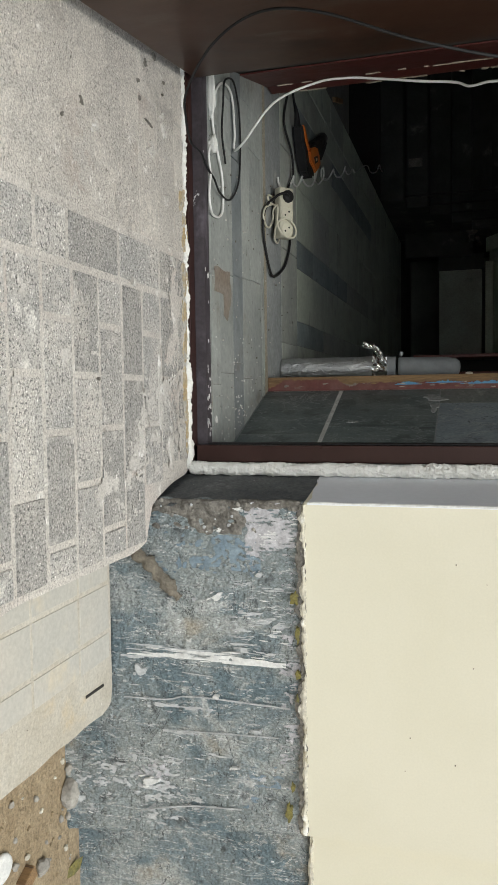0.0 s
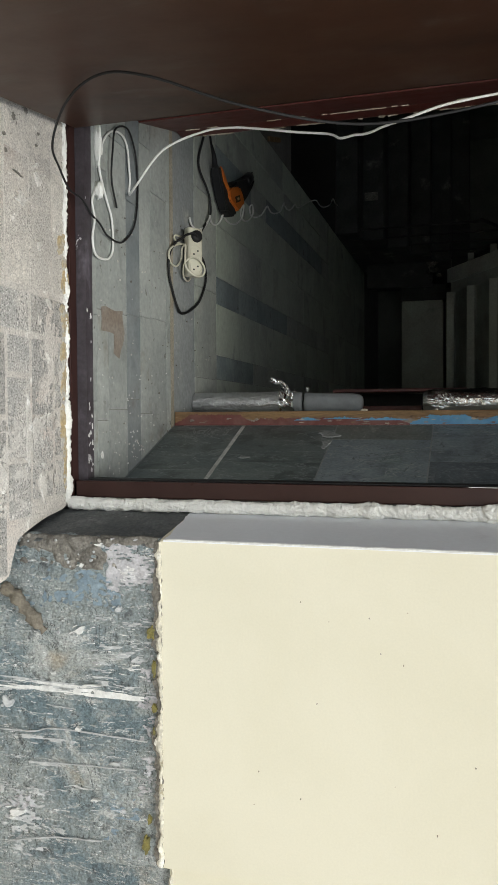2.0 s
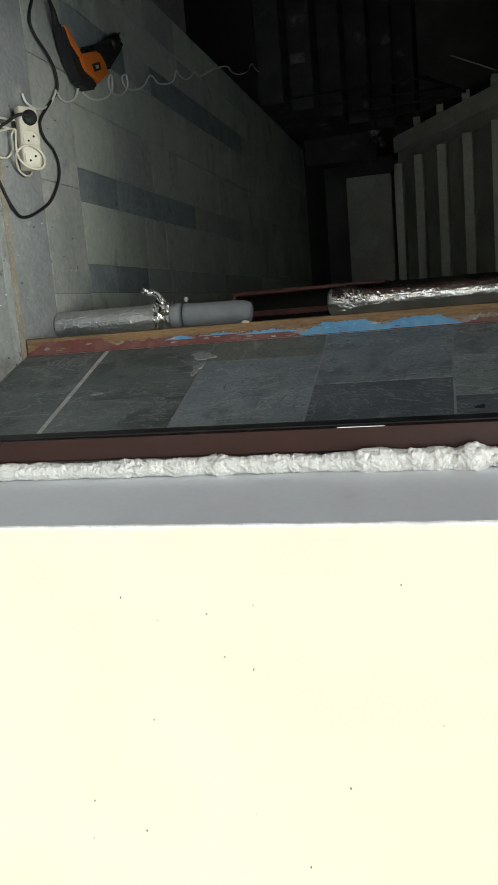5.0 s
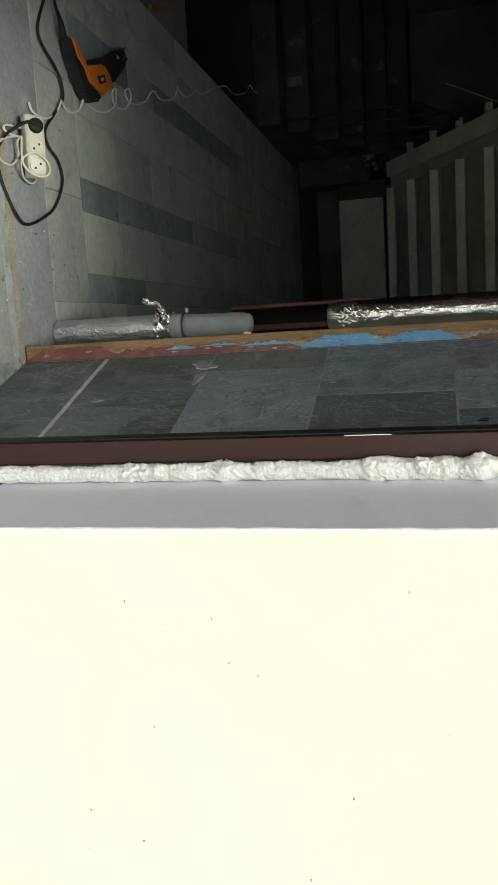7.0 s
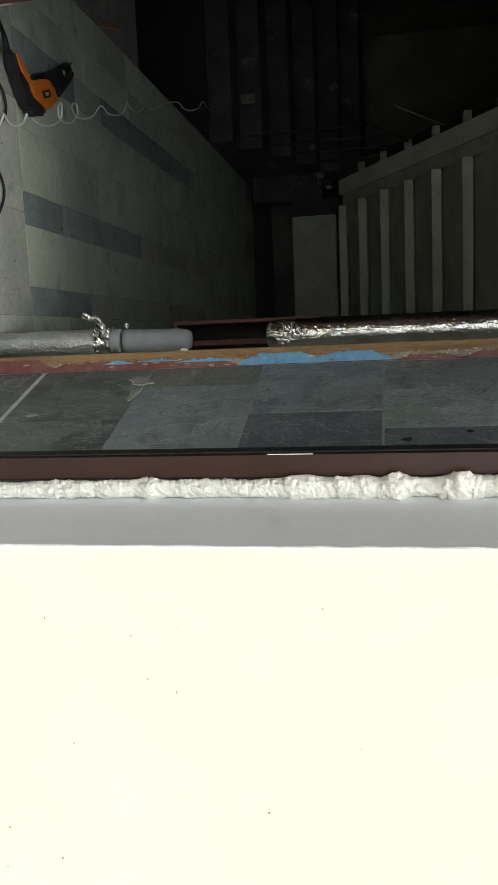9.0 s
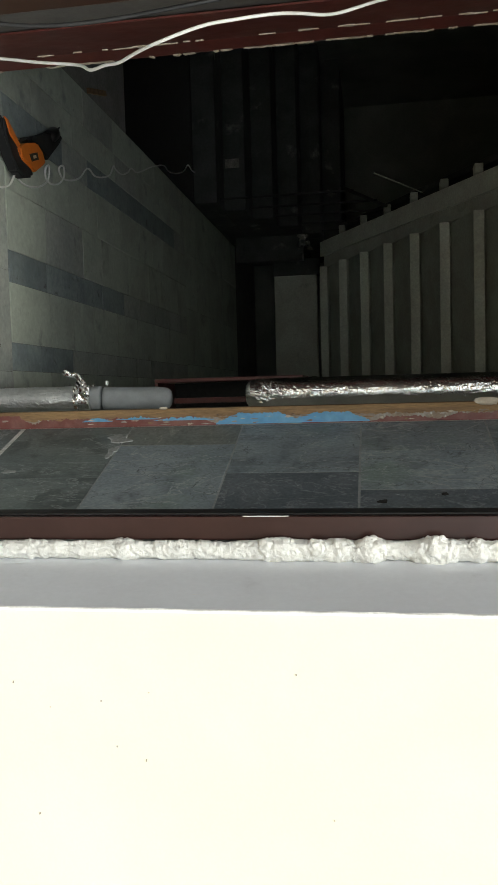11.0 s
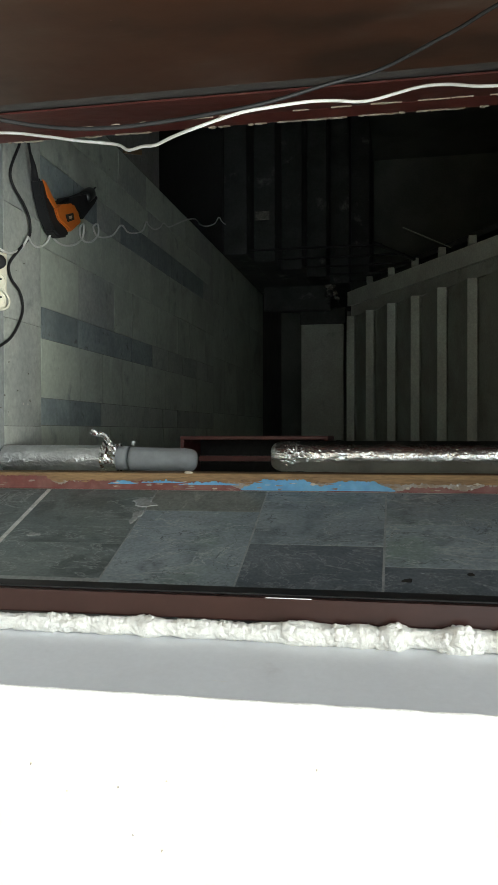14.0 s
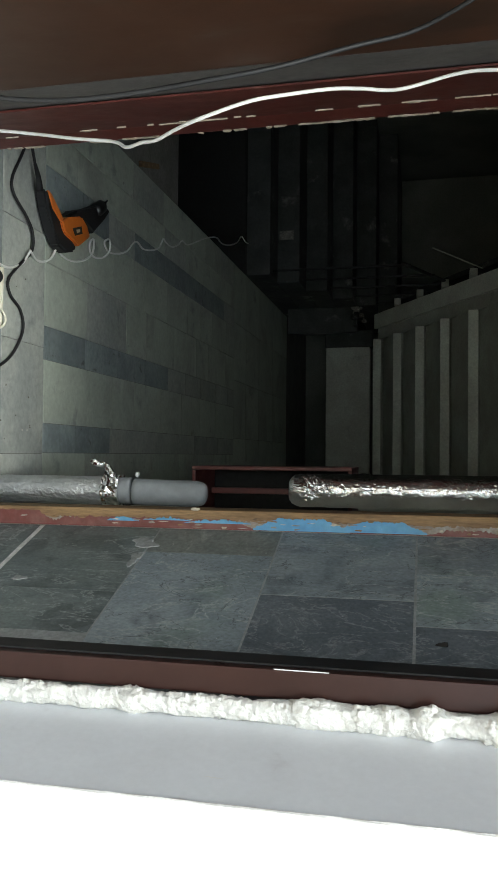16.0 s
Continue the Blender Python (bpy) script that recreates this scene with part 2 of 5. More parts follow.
REDPAINT = material("red_brown_paint", (0.118, 0.027, 0.021), 0.45, second=(0.090, 0.022, 0.018), scale=8, fine=50, fine_mix=0.18, bump=0.35, bump_scale=25, distance=0.003,
                    layers=(((0.17, 0.07, 0.055), 16, 0.58, 0.72, (1.6, 1, 0.35)), ((0.55, 0.48, 0.38), 26, 0.72, 0.735, (1.6, 1, 0.4))))
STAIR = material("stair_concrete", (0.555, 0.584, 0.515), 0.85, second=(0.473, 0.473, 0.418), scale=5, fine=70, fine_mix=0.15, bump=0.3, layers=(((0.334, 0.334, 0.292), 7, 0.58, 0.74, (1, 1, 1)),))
# Darker copy of the inner plaster: shade at the stairwell's far end painted in.
WALL_DARK = material("shaded_plaster", (0.24, 0.255, 0.225), 0.8, second=(0.17, 0.185, 0.165), scale=2, fine=60, fine_mix=0.15)
PASSAGE = material("grey_brown_plaster", (0.115, 0.105, 0.096), 0.8, second=(0.085, 0.078, 0.072), scale=4, fine=60, fine_mix=0.15, layers=(((0.20, 0.19, 0.18), 12, 0.62, 0.74, (1, 1, 0.4)),))
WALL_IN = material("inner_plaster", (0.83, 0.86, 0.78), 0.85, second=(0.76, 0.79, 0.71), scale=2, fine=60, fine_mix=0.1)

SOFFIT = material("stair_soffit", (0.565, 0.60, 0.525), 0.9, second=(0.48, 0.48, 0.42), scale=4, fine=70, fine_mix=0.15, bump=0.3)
# Paler copy of the stair concrete: daylight on the edges put into the colour.
LITSTAIR = material("lit_stair_edge", (0.785, 0.816, 0.725), 0.85, second=(0.696, 0.696, 0.624), scale=5, fine=70, fine_mix=0.15, bump=0.3)
DUCT = material("foil_wrap", (0.80, 0.81, 0.82), 0.36, 0.9, fine=60, fine_mix=0.12, bump=0.5, bump_scale=120, distance=0.003)
SHINY = material("bright_foil", (0.90, 0.90, 0.89), 0.12, 1.0, fine=40, fine_mix=0.05, bump=0.3, bump_scale=85, distance=0.003)
LAG = material("grey_lagging", (0.33, 0.35, 0.36), 0.7, fine=60, fine_mix=0.08, bump=0.25)
STEPMAT = material("step_concrete", (0.53, 0.50, 0.44), 0.95, second=(0.46, 0.42, 0.35), scale=5, fine=160, fine_mix=0.2, bump=0.6, bump_scale=110, distance=0.003, layers=(((0.537, 0.443, 0.303), 6, 0.58, 0.72, (1, 1, 1)), ((0.187, 0.163, 0.140), 50, 0.71, 0.74, (1, 1, 1)), ((0.770, 0.746, 0.700), 30, 0.69, 0.73, (1, 1, 1))))
SLAB = material("step_slab", (0.46, 0.448, 0.412), 0.9, second=(0.51, 0.484, 0.434), scale=5, fine=120, fine_mix=0.12, bump=0.25, distance=0.001, layers=(((0.562, 0.506, 0.405), 7, 0.52, 0.7, (1, 1, 1)), ((0.696, 0.674, 0.630), 30, 0.69, 0.73, (1, 1, 1))))
DARK = material("dark_gap", (0.03, 0.028, 0.025), 0.9, fine=80)
# Near-black wall: the lack of light in pit and box put into colour.
DARKWALL = material("unlit_wall", (0.03, 0.03, 0.028), 0.95, scale=3, fine=60)
RIDGE = material("brown_cement", (0.24, 0.21, 0.165), 0.95, second=(0.17, 0.15, 0.12), scale=20, fine=140, fine_mix=0.4, bump=0.9, bump_scale=80, distance=0.005)
WHITE = material("white_paint", (0.74, 0.74, 0.72), 0.7, second=(0.62, 0.62, 0.61), scale=30, fine=150, fine_mix=0.15, bump=0.4, distance=0.002)
SMEAR = material("pale_scrape", (0.529, 0.540, 0.540), 0.8, second=(0.414, 0.425, 0.437), scale=40, fine=150, fine_mix=0.2)
PIT_GREY = material("pitted_cement", (0.13, 0.12, 0.105), 0.95, second=(0.20, 0.185, 0.165), scale=60, fine=160, fine_mix=0.3)
CRUST = material("plaster_crust", (0.64, 0.60, 0.49), 0.9, second=(0.46, 0.43, 0.36), scale=26, fine=140, fine_mix=0.3, bump=1.0, bump_scale=90, distance=0.006, layers=(((0.78, 0.76, 0.69), 22, 0.52, 0.62, (1, 1, 1)), ((0.30, 0.26, 0.17), 18, 0.62, 0.70, (1, 1, 1))))
MOSS = material("moss", (0.22, 0.19, 0.055), 0.95, second=(0.15, 0.14, 0.06), scale=60, fine=200, fine_mix=0.5, bump=0.9, bump_scale=120, distance=0.004)
OCHRE = material("stained_cement", (0.45, 0.345, 0.19), 0.95, second=(0.44, 0.39, 0.30), scale=22, fine=180, fine_mix=0.4, bump=0.8, bump_scale=110, distance=0.004, layers=(((0.47, 0.45, 0.41), 40, 0.52, 0.60, (1, 1, 1)),))
RUST = material("rust_stain", (0.255, 0.225, 0.195), 0.6, second=(0.205, 0.165, 0.132), scale=11, fine=90, fine_mix=0.25, bump=0.2, layers=(((0.30, 0.30, 0.275), 20, 0.54, 0.68, (1, 1, 1)), ((0.13, 0.10, 0.078), 26, 0.60, 0.70, (1, 1, 1))))
RUBBER = material("black_rubber", (0.011, 0.011, 0.012), 0.55, spec=0.3, second=(0.02, 0.02, 0.021), fine=80, fine_mix=0.1, bump=0.1)
BLACK = material("black_iron", (0.012, 0.012, 0.012), 0.6, fine=80)
STEEL = material("dark_steel", (0.10, 0.10, 0.105), 0.35, 1.0, fine=80, fine_mix=0.1, bump=0.1)
ORANGE = material("orange_plastic", (0.62, 0.17, 0.025), 0.42, second=(0.56, 0.145, 0.02), fine=60, fine_mix=0.06, bump=0.08)
IVORY = material("ivory_plastic", (0.66, 0.64, 0.52), 0.42, second=(0.60, 0.57, 0.46), scale=18, fine=60, fine_mix=0.05, bump=0.05)
WHITECABLE = material("white_pvc", (0.80, 0.80, 0.78), 0.4, second=(0.72, 0.72, 0.69), scale=20, fine=50, fine_mix=0.04, bump=0.05)
WOOD = material("bare_wood", (0.29, 0.18, 0.085), 0.75, second=(0.20, 0.12, 0.06), scale=9, fine=90, fine_mix=0.3, bump=0.4, stretch=(4, 4, 0.5), layers=(((0.11, 0.075, 0.05), 30, 0.60, 0.7, (3, 3, 0.6)), ((0.36, 0.27, 0.17), 20, 0.62, 0.72, (4, 4, 0.4))))
CHIP = material("chipped_wood", (0.58, 0.52, 0.42), 0.8, second=(0.44, 0.37, 0.28), scale=30, fine=120, fine_mix=0.15)
REDFLAT = material("flaking_red_paint", (0.16, 0.045, 0.038), 0.5, second=(0.20, 0.085, 0.07), scale=18, fine=70, fine_mix=0.2, bump=0.5, bump_scale=40, distance=0.003)
BLUEPAINT = material("sky_blue_paint", (0.10, 0.30, 0.52), 0.5, second=(0.14, 0.36, 0.56), scale=18, fine=70, fine_mix=0.12, bump=0.4, bump_scale=40, distance=0.002, layers=(((0.50, 0.56, 0.58), 24, 0.62, 0.70, (1, 1, 1)),))
GREYPAINT = material("old_grey_paint", (0.33, 0.31, 0.28), 0.7, second=(0.24, 0.18, 0.13), scale=30, fine=80, fine_mix=0.25, bump=0.4, layers=(((0.52, 0.53, 0.52), 40, 0.60, 0.66, (1, 1, 1)),))
CEMENTDARK = material("floor_cement", (0.285, 0.300, 0.300), 0.8, second=(0.225, 0.240, 0.245), scale=5, fine=70, fine_mix=0.2, bump=0.3, layers=(((0.38, 0.385, 0.365), 7, 0.55, 0.74, (1, 1, 1)), ((0.12, 0.12, 0.115), 30, 0.66, 0.76, (1, 1, 1))))
# Worn concrete, coloured dark for the deep shade it stands in.
STEPDARK = material("worn_step_shaded", (0.065, 0.068, 0.063), 0.85, second=(0.040, 0.043, 0.040), scale=6, fine=60, fine_mix=0.2, bump=0.4, layers=(((0.20, 0.20, 0.18), 5, 0.58, 0.72, (1, 1, 1)),))
PEBBLE = material("pebble", (0.26, 0.245, 0.22), 0.9, second=(0.36, 0.34, 0.30), scale=20, fine=120, fine_mix=0.3, bump=0.5)
BLUEWASH = material("faded_blue_wash", (0.175, 0.235, 0.285), 0.9, second=(0.225, 0.285, 0.325), scale=40, fine=200, fine_mix=0.3, bump=0.6, bump_scale=140, distance=0.003)
LILAC = material("chalky_paint", (0.50, 0.49, 0.51), 0.9, second=(0.40, 0.395, 0.41), scale=60, fine=200, fine_mix=0.25, bump=0.6, bump_scale=140, distance=0.003)
CHALK = material("chalky_smudge", (0.60, 0.572, 0.538), 0.95, second=(0.52, 0.495, 0.462), scale=30, fine=300, fine_mix=0.35, bump=0.5, bump_scale=240, distance=0.002, layers=(((0.36, 0.34, 0.315), 220, 0.56, 0.63, (1, 1, 1)), ((0.76, 0.745, 0.72), 26, 0.58, 0.68, (1, 1, 1))))
SANDCEM = material("sandy_cement", (0.34, 0.31, 0.25), 0.9, second=(0.27, 0.24, 0.185), scale=12, fine=120, fine_mix=0.3, bump=0.6, bump_scale=60, distance=0.003)
WORN = material("worn_paver", (0.560, 0.525, 0.482), 0.95, second=(0.485, 0.458, 0.424), scale=6, fine=260, fine_mix=0.45, bump=0.8, bump_scale=260, distance=0.003, per_piece=0.03,
                layers=(((0.29, 0.275, 0.255), 240, 0.53, 0.60, (1, 1, 1)), ((0.60, 0.562, 0.512), 5, 0.46, 0.64, (1, 1, 1)), ((0.47, 0.415, 0.372), 3, 0.54, 0.7, (1, 1, 1)), ((0.73, 0.70, 0.665), 120, 0.61, 0.67, (1, 1, 1)), ((0.13, 0.12, 0.105), 46, 0.665, 0.69, (1, 1, 1)), ((0.73, 0.70, 0.66), 22, 0.64, 0.71, (1, 1, 1))))


# ---- mesh helpers ----
def part(name, bm, mat, parent=None, label="", smooth=False):
    bmesh.ops.recalc_face_normals(bm, faces=bm.faces)
    me = bpy.data.meshes.new(name)
    bm.to_mesh(me)
    bm.free()
    me.materials.append(mat)
    if smooth:
        for p in me.polygons:
            p.use_smooth = True
    ob = new(name, me)
    if parent:
        ob.parent = parent
    return tagged(ob, label)


def box(x0, x1, y0, y1, z0, z1, bevel=0.0, bm=None):
    bm2 = bmesh.new()
    v = [bm2.verts.new((x, y, z)) for x in (x0, x1) for y in (y0, y1) for z in (z0, z1)]
    for f in ((0, 1, 3, 2), (4, 6, 7, 5), (0, 4, 5, 1), (2, 3, 7, 6), (0, 2, 6, 4), (1, 5, 7, 3)):
        bm2.faces.new([v[i] for i in f])
    if bevel:
        bmesh.ops.bevel(bm2, geom=bm2.edges[:], offset=bevel, segments=2, affect="EDGES", profile=0.6)
    if bm is None:
        return bm2
    me = bpy.data.meshes.new("t")
    bm2.to_mesh(me)
    bm2.free()
    bm.from_mesh(me)
    bpy.data.meshes.remove(me)
    return bm


def prism(plan, z0, z1, bm=None, bevel=0.0):
    """An upright block on a plan of (x, y) corners."""
    bm2 = bmesh.new()
    lo = [bm2.verts.new((x, y, z0)) for x, y in plan]
    hi = [bm2.verts.new((x, y, z1)) for x, y in plan]
    bm2.faces.new(lo[::-1])
    bm2.faces.new(hi)
    for i in range(len(plan)):
        j = (i + 1) % len(plan)
        bm2.faces.new((lo[i], lo[j], hi[j], hi[i]))
    if bevel:
        bmesh.ops.bevel(bm2, geom=bm2.edges[:], offset=bevel, segments=2, affect="EDGES")
    return bm2


def smooth_line(pts, steps=8):
    """Catmull-Rom through points."""
    p = [Vector(q) for q in pts]
    p = [2 * p[0] - p[1]] + p + [2 * p[-1] - p[-2]]
    out = []
    for i in range(1, len(p) - 2):
        for k in range(steps):
            t = k / steps
            out.append(0.5 * (2 * p[i] + (p[i + 1] - p[i - 1]) * t + (2 * p[i - 1] - 5 * p[i] + 4 * p[i + 1] - p[i + 2]) * t * t
                              + (3 * p[i] - p[i - 1] - 3 * p[i + 1] + p[i + 2]) * t ** 3))
    out.append(p[-2])
    return out


def tube(line, radius, sides=10):
    """A round sweep along a list of vectors; radius is a number or a function of the index and angle."""
    bm = bmesh.new()
    rings, up = [], Vector((0.123, 0.4, 0.9)).normalized()
    for i, c in enumerate(line):
        d = (line[min(i + 1, len(line) - 1)] - line[max(i - 1, 0)]).normalized()
        up = (up - d * up.dot(d)).normalized()
        side = d.cross(up)
        ring = []
        for k in range(sides):
            a = 2 * math.pi * k / sides
            r = radius(i, a) if callable(radius) else radius
            ring.append(bm.verts.new(c + (up * math.cos(a) + side * math.sin(a)) * r))
        rings.append(ring)
    for a, b in zip(rings, rings[1:]):
        for k in range(sides):
            bm.faces.new((a[k], a[(k + 1) % sides], b[(k + 1) % sides], b[k]))
    bm.faces.new(rings[0][::-1])
    bm.faces.new(rings[-1])
    return bm


def empty(name, label, category, group="", kind=""):
    return tagged(new(name), label, category, group, kind)


# ---- ground, porch, step ----
def jagged(pts, amp, seed, step=0.03):
    """A plan outline with its edges broken up."""
    out = []
    for i, p in enumerate(pts):
        a, b = Vector(p), Vector(pts[(i + 1) % len(pts)])
        n = max(1, int((b - a).length / step))
        for k in range(n if n < 120 else 1):
            q = a.lerp(b, k / n)
            w = noise.noise_vector((q.x * 14, q.y * 14, seed)) * amp
            out.append((q.x + w.x, q.y + w.y))
    return out


PIT = (-3.0, -1.552, 2.573, 3.95)
bm = bmesh.new()
GZ = -0.27
o = [bm.verts.new(p) for p in ((-300, -300, GZ), (300, -300, GZ), (300, 300, GZ), (-300, 300, GZ))]
i4 = [bm.verts.new(p) for p in ((PIT[0], PIT[2], GZ), (PIT[1], PIT[2], GZ), (PIT[1], PIT[3], GZ), (PIT[0], PIT[3], GZ))]
for k in range(4):
    bm.faces.new((o[k], o[(k + 1) % 4], i4[(k + 1) % 4], i4[k]))
ground = tagged(part("ground", bm, SOIL), "bare sandy soil with stones and debris", "ground", kind="structure")

porch_plan = jagged([(-2.6, -2.4), (0.088, -2.4), (0.093, -0.10), (0.084, -0.064), (0.045, -0.050), (0.007, -0.036), (-0.020, 0.056), (-0.045, 0.196), (-2.6, 0.196)], 0.006, 3)
porch = part("pavement", prism(porch_plan, -0.6, -0.026, bevel=0.005), PORCH)
tagged(porch, "worn concrete porch with speckled pavers and plaster splashes", "porch", kind="structure")
step_plan = jagged([(0.10, -2.4), (0.456, -2.4), (0.458, -0.15), (0.462, -0.03), (0.452, -0.012), (0.10, -0.012)], 0.004, 8)
step = part("porch_step", prism(step_plan, -0.6, -0.140, bevel=0.006), STEPMAT)
tagged(step, "lower concrete porch step with smooth slab inlay", "step", kind="structure")
part("slot", box(-0.040, 0.040, -0.003, 0.003, -0.004, 0.0015), DARK, step, "dark slot worn in the concrete").matrix_basis = pose(0.397, -0.094, -0.140, 0, 0, 88)
for y0, y1 in ((-0.15, -0.025), (-0.325, -0.16), (-0.50, -0.335), (-0.675, -0.51)):
    for x0, x1 in ((0.105, 0.176), (0.186, 0.282), (0.292, 0.345)):
        part("slab", box(x0, x1, y0, y1, -0.143, -0.1385, 0.001), SLAB, step)

# ---- facade ----
wall_e = part("wall_east", prism([(0.0, 0.0), (0.702, 0.0), (0.702, 0.05), (3.2, 0.05), (3.2, 0.6), (0.02, 0.262), (-0.03, 0.262), (-0.034, 0.2)], 0.29, 6.0, bevel=0.003), CREAM)
tagged(wall_e, "smooth cream painted outer wall with a shallow pilaster", "wall", kind="structure")


def relief(x, z, amp, seed):
    """How far the stone stands out at a place on its face."""
    return amp * (0.9 * noise.noise((x * 9, z * 6, seed)) + 0.6 * abs(noise.noise((x * 24, z * 17, seed + 3))) + 0.35 * noise.noise((x * 60, z * 50, seed)))


def rough_face(x0, x1, z0, z1, y, back, amp, seed, cell=0.007, slant=0.0):
    """An upright stone face with a broken relief, closed behind."""
    bm = bmesh.new()
    nx, nz = int((x1 - x0) / cell), int((z1 - z0) / cell)
    grid = []
    for i in range(nx + 1):
        col = []
        for k in range(nz + 1):
            x, z = x0 + (x1 - x0) * i / nx, z0 + (z1 - z0) * k / nz
            d = relief(x, z, amp, seed)
            e = min(x - x0, x1 - x, z1 - z) / 0.018
            x += slant * z * (x - x0) / (x1 - x0)
            d = d - 0.007 * max(0.0, 1 - e) ** 2
            wob = 0.006 * noise.noise((x * 22, z * 22, seed + 9))
            col.append(bm.verts.new((x + (wob if i in (0, nx) else 0), y - d, z + (wob if k == nz else 0))))
        grid.append(col)
    for i in range(nx):
        for k in range(nz):
            bm.faces.new((grid[i][k], grid[i + 1][k], grid[i + 1][k + 1], grid[i][k + 1]))
    rim = [c[0] for c in grid] + grid[-1][1:] + [c[-1] for c in grid[::-1][1:]] + grid[0][::-1][1:-1]
    rear = [bm.verts.new((v.co.x, back, v.co.z)) for v in rim]
    n = len(rim)
    for k in range(n):
        bm.faces.new((rim[k], rear[k], rear[(k + 1) % n], rim[(k + 1) % n]))
    bm.faces.new(rear)
    return bm


plinth_e = empty("plinth", "weathered blue-grey stone plinth with white paint smears", "plinth", kind="structure")
part("core", prism([(0.0, 0.05), (0.70, 0.05), (0.70, 0.079), (3.2, 0.079), (3.2, 0.6), (0.02, 0.262), (-0.026, 0.262), (-0.030, 0.2)], -0.5, 0.286), CEMENT, plinth_e)
part("stone_face", rough_face(0.0, 0.738, -0.33, 0.288, 0.006, 0.049, 0.0065, 2.0, 0.0045, -0.13), PLINTH, plinth_e, smooth=True)
part("stone_face", rough_face(0.712, 2.2, -0.33, 0.284, 0.058, 0.078, 0.006, 7.0, 0.02), PLINTH, plinth_e, smooth=True)


def blotch(cx, cz, rx, rz, seed, y=-0.003, depth=0.008, ragged=0.45, turn=0.0, n=44, wide=1.3):
    """A thin irregular splash or patch on an upright face that looks along -y."""
    bm = bmesh.new()
    front, back = [], []
    for k in range(n):
        a = 2 * math.pi * k / n
        r = max(0.3, 1 + ragged * noise.noise((math.cos(a) * wide, math.sin(a) * wide, seed * 3.7)) + 0.45 * ragged * noise.noise((math.cos(a) * 3.5, math.sin(a) * 3.5, seed)) + 0.25 * ragged * noise.noise((math.cos(a) * 8, math.sin(a) * 8, seed)))
        px, pz = rx * r * math.cos(a), rz * r * math.sin(a)
        px, pz = px * math.cos(turn) - pz * math.sin(turn), px * math.sin(turn) + pz * math.cos(turn)
        front.append(bm.verts.new((cx + px * 0.93, y, cz + pz * 0.93)))
        back.append(bm.verts.new((cx + px, y + depth, cz + pz)))
    bm.faces.new(front)
    for k in range(n):
        bm.faces.new((front[k], front[(k + 1) % n], back[(k + 1) % n], back[k]))
    bm.faces.new(back[::-1])
    return bm


def splash(cx, cz, rx, rz, seed, y=-0.0035, bits=14, turn=0.0):
    """A splash of paint: one broken body and flecks scattered round it."""
    rnd = random.Random(seed)
    whole = bmesh.new()
    for k in range(bits):
        if k == 0:
            b = blotch(cx, cz, rx * 0.62, rz * 0.62, seed, y, 0.007, 0.5, turn)
        else:
            a, d = rnd.uniform(0, 6.28), rnd.uniform(0.45, 1.25)
            f = rnd.uniform(0.07, 0.26)
            b = blotch(cx + rx * d * math.cos(a), cz + rz * d * math.sin(a), max(0.0009, rx * f * 0.7), max(0.0014, rz * f * 1.2), seed + k, y + rnd.uniform(0, 0.001), 0.007, 0.5, turn, 14)
        me = bpy.data.meshes.new("t")
        b.to_mesh(me)
        b.free()
        whole.from_mesh(me)
        bpy.data.meshes.remove(me)
    return whole


def lump(cx, cy, cz, rx, ry, rz, seed, amp=0.35, sub=3, freq=2.2):
    bm = bmesh.new()
    bmesh.ops.create_icosphere(bm, subdivisions=sub, radius=1)
    for v in bm.verts:
        f = 1 + amp * noise.noise(v.co * freq + Vector((seed, seed * 2, 0))) + amp * 0.5 * noise.noise(v.co * freq * 3 + Vector((0, seed, 5)))
        v.co = Vector((cx + v.co.x * rx * f, cy + v.co.y * ry * f, cz + v.co.z * rz * f))
    return bm


# cement, paint and moss on the plinth
bm = rough_face(0.0, 0.074, -0.045, 0.196, 0.002, 0.02, 0.020, 12.0, 0.0032)
part("cement_patch", bm, CEMENT, plinth_e, "rough grey cement patch", smooth=True)
part("cement_patch", rough_face(-0.002, 0.022, 0.15, 0.284, 0.004, 0.02, 0.012, 15.0, 0.0032), CEMENT, plinth_e, smooth=True)
gravel = random.Random(77)
for k in range(46):
    gx, gz, gr = gravel.uniform(0.002, 0.070), gravel.uniform(-0.04, 0.19), gravel.uniform(0.0016, 0.0048)
    part("grit", lump(gx, 0.002 - relief(gx, gz, 0.020, 12.0), gz, gr, gr * 0.8, gr, k * 1.3, 0.4, 2), (CEMENT, PEBBLE, SMEAR)[k % 3], plinth_e)
ridge = smooth_line([(0.118, 0.0, -0.085), (0.14, -0.004, -0.05), (0.165, -0.006, -0.022), (0.19, -0.004, 0.0), (0.212, 0.0, 0.02)], 6)
part("cement_ridge", tube(ridge, lambda i, a: 0.012 + 0.010 * noise.noise((i * 0.35, math.cos(a), math.sin(a))) + 0.004 * noise.noise((i * 1.2, math.cos(a) * 3, math.sin(a) * 3)) - (0.006 if i > 20 else 0), 12), RIDGE, plinth_e, "lumpy brown cement ridge", smooth=True)
streak = empty("paint_streak", "thick white paint streak and splashes on the plinth", "paint", kind="structure")
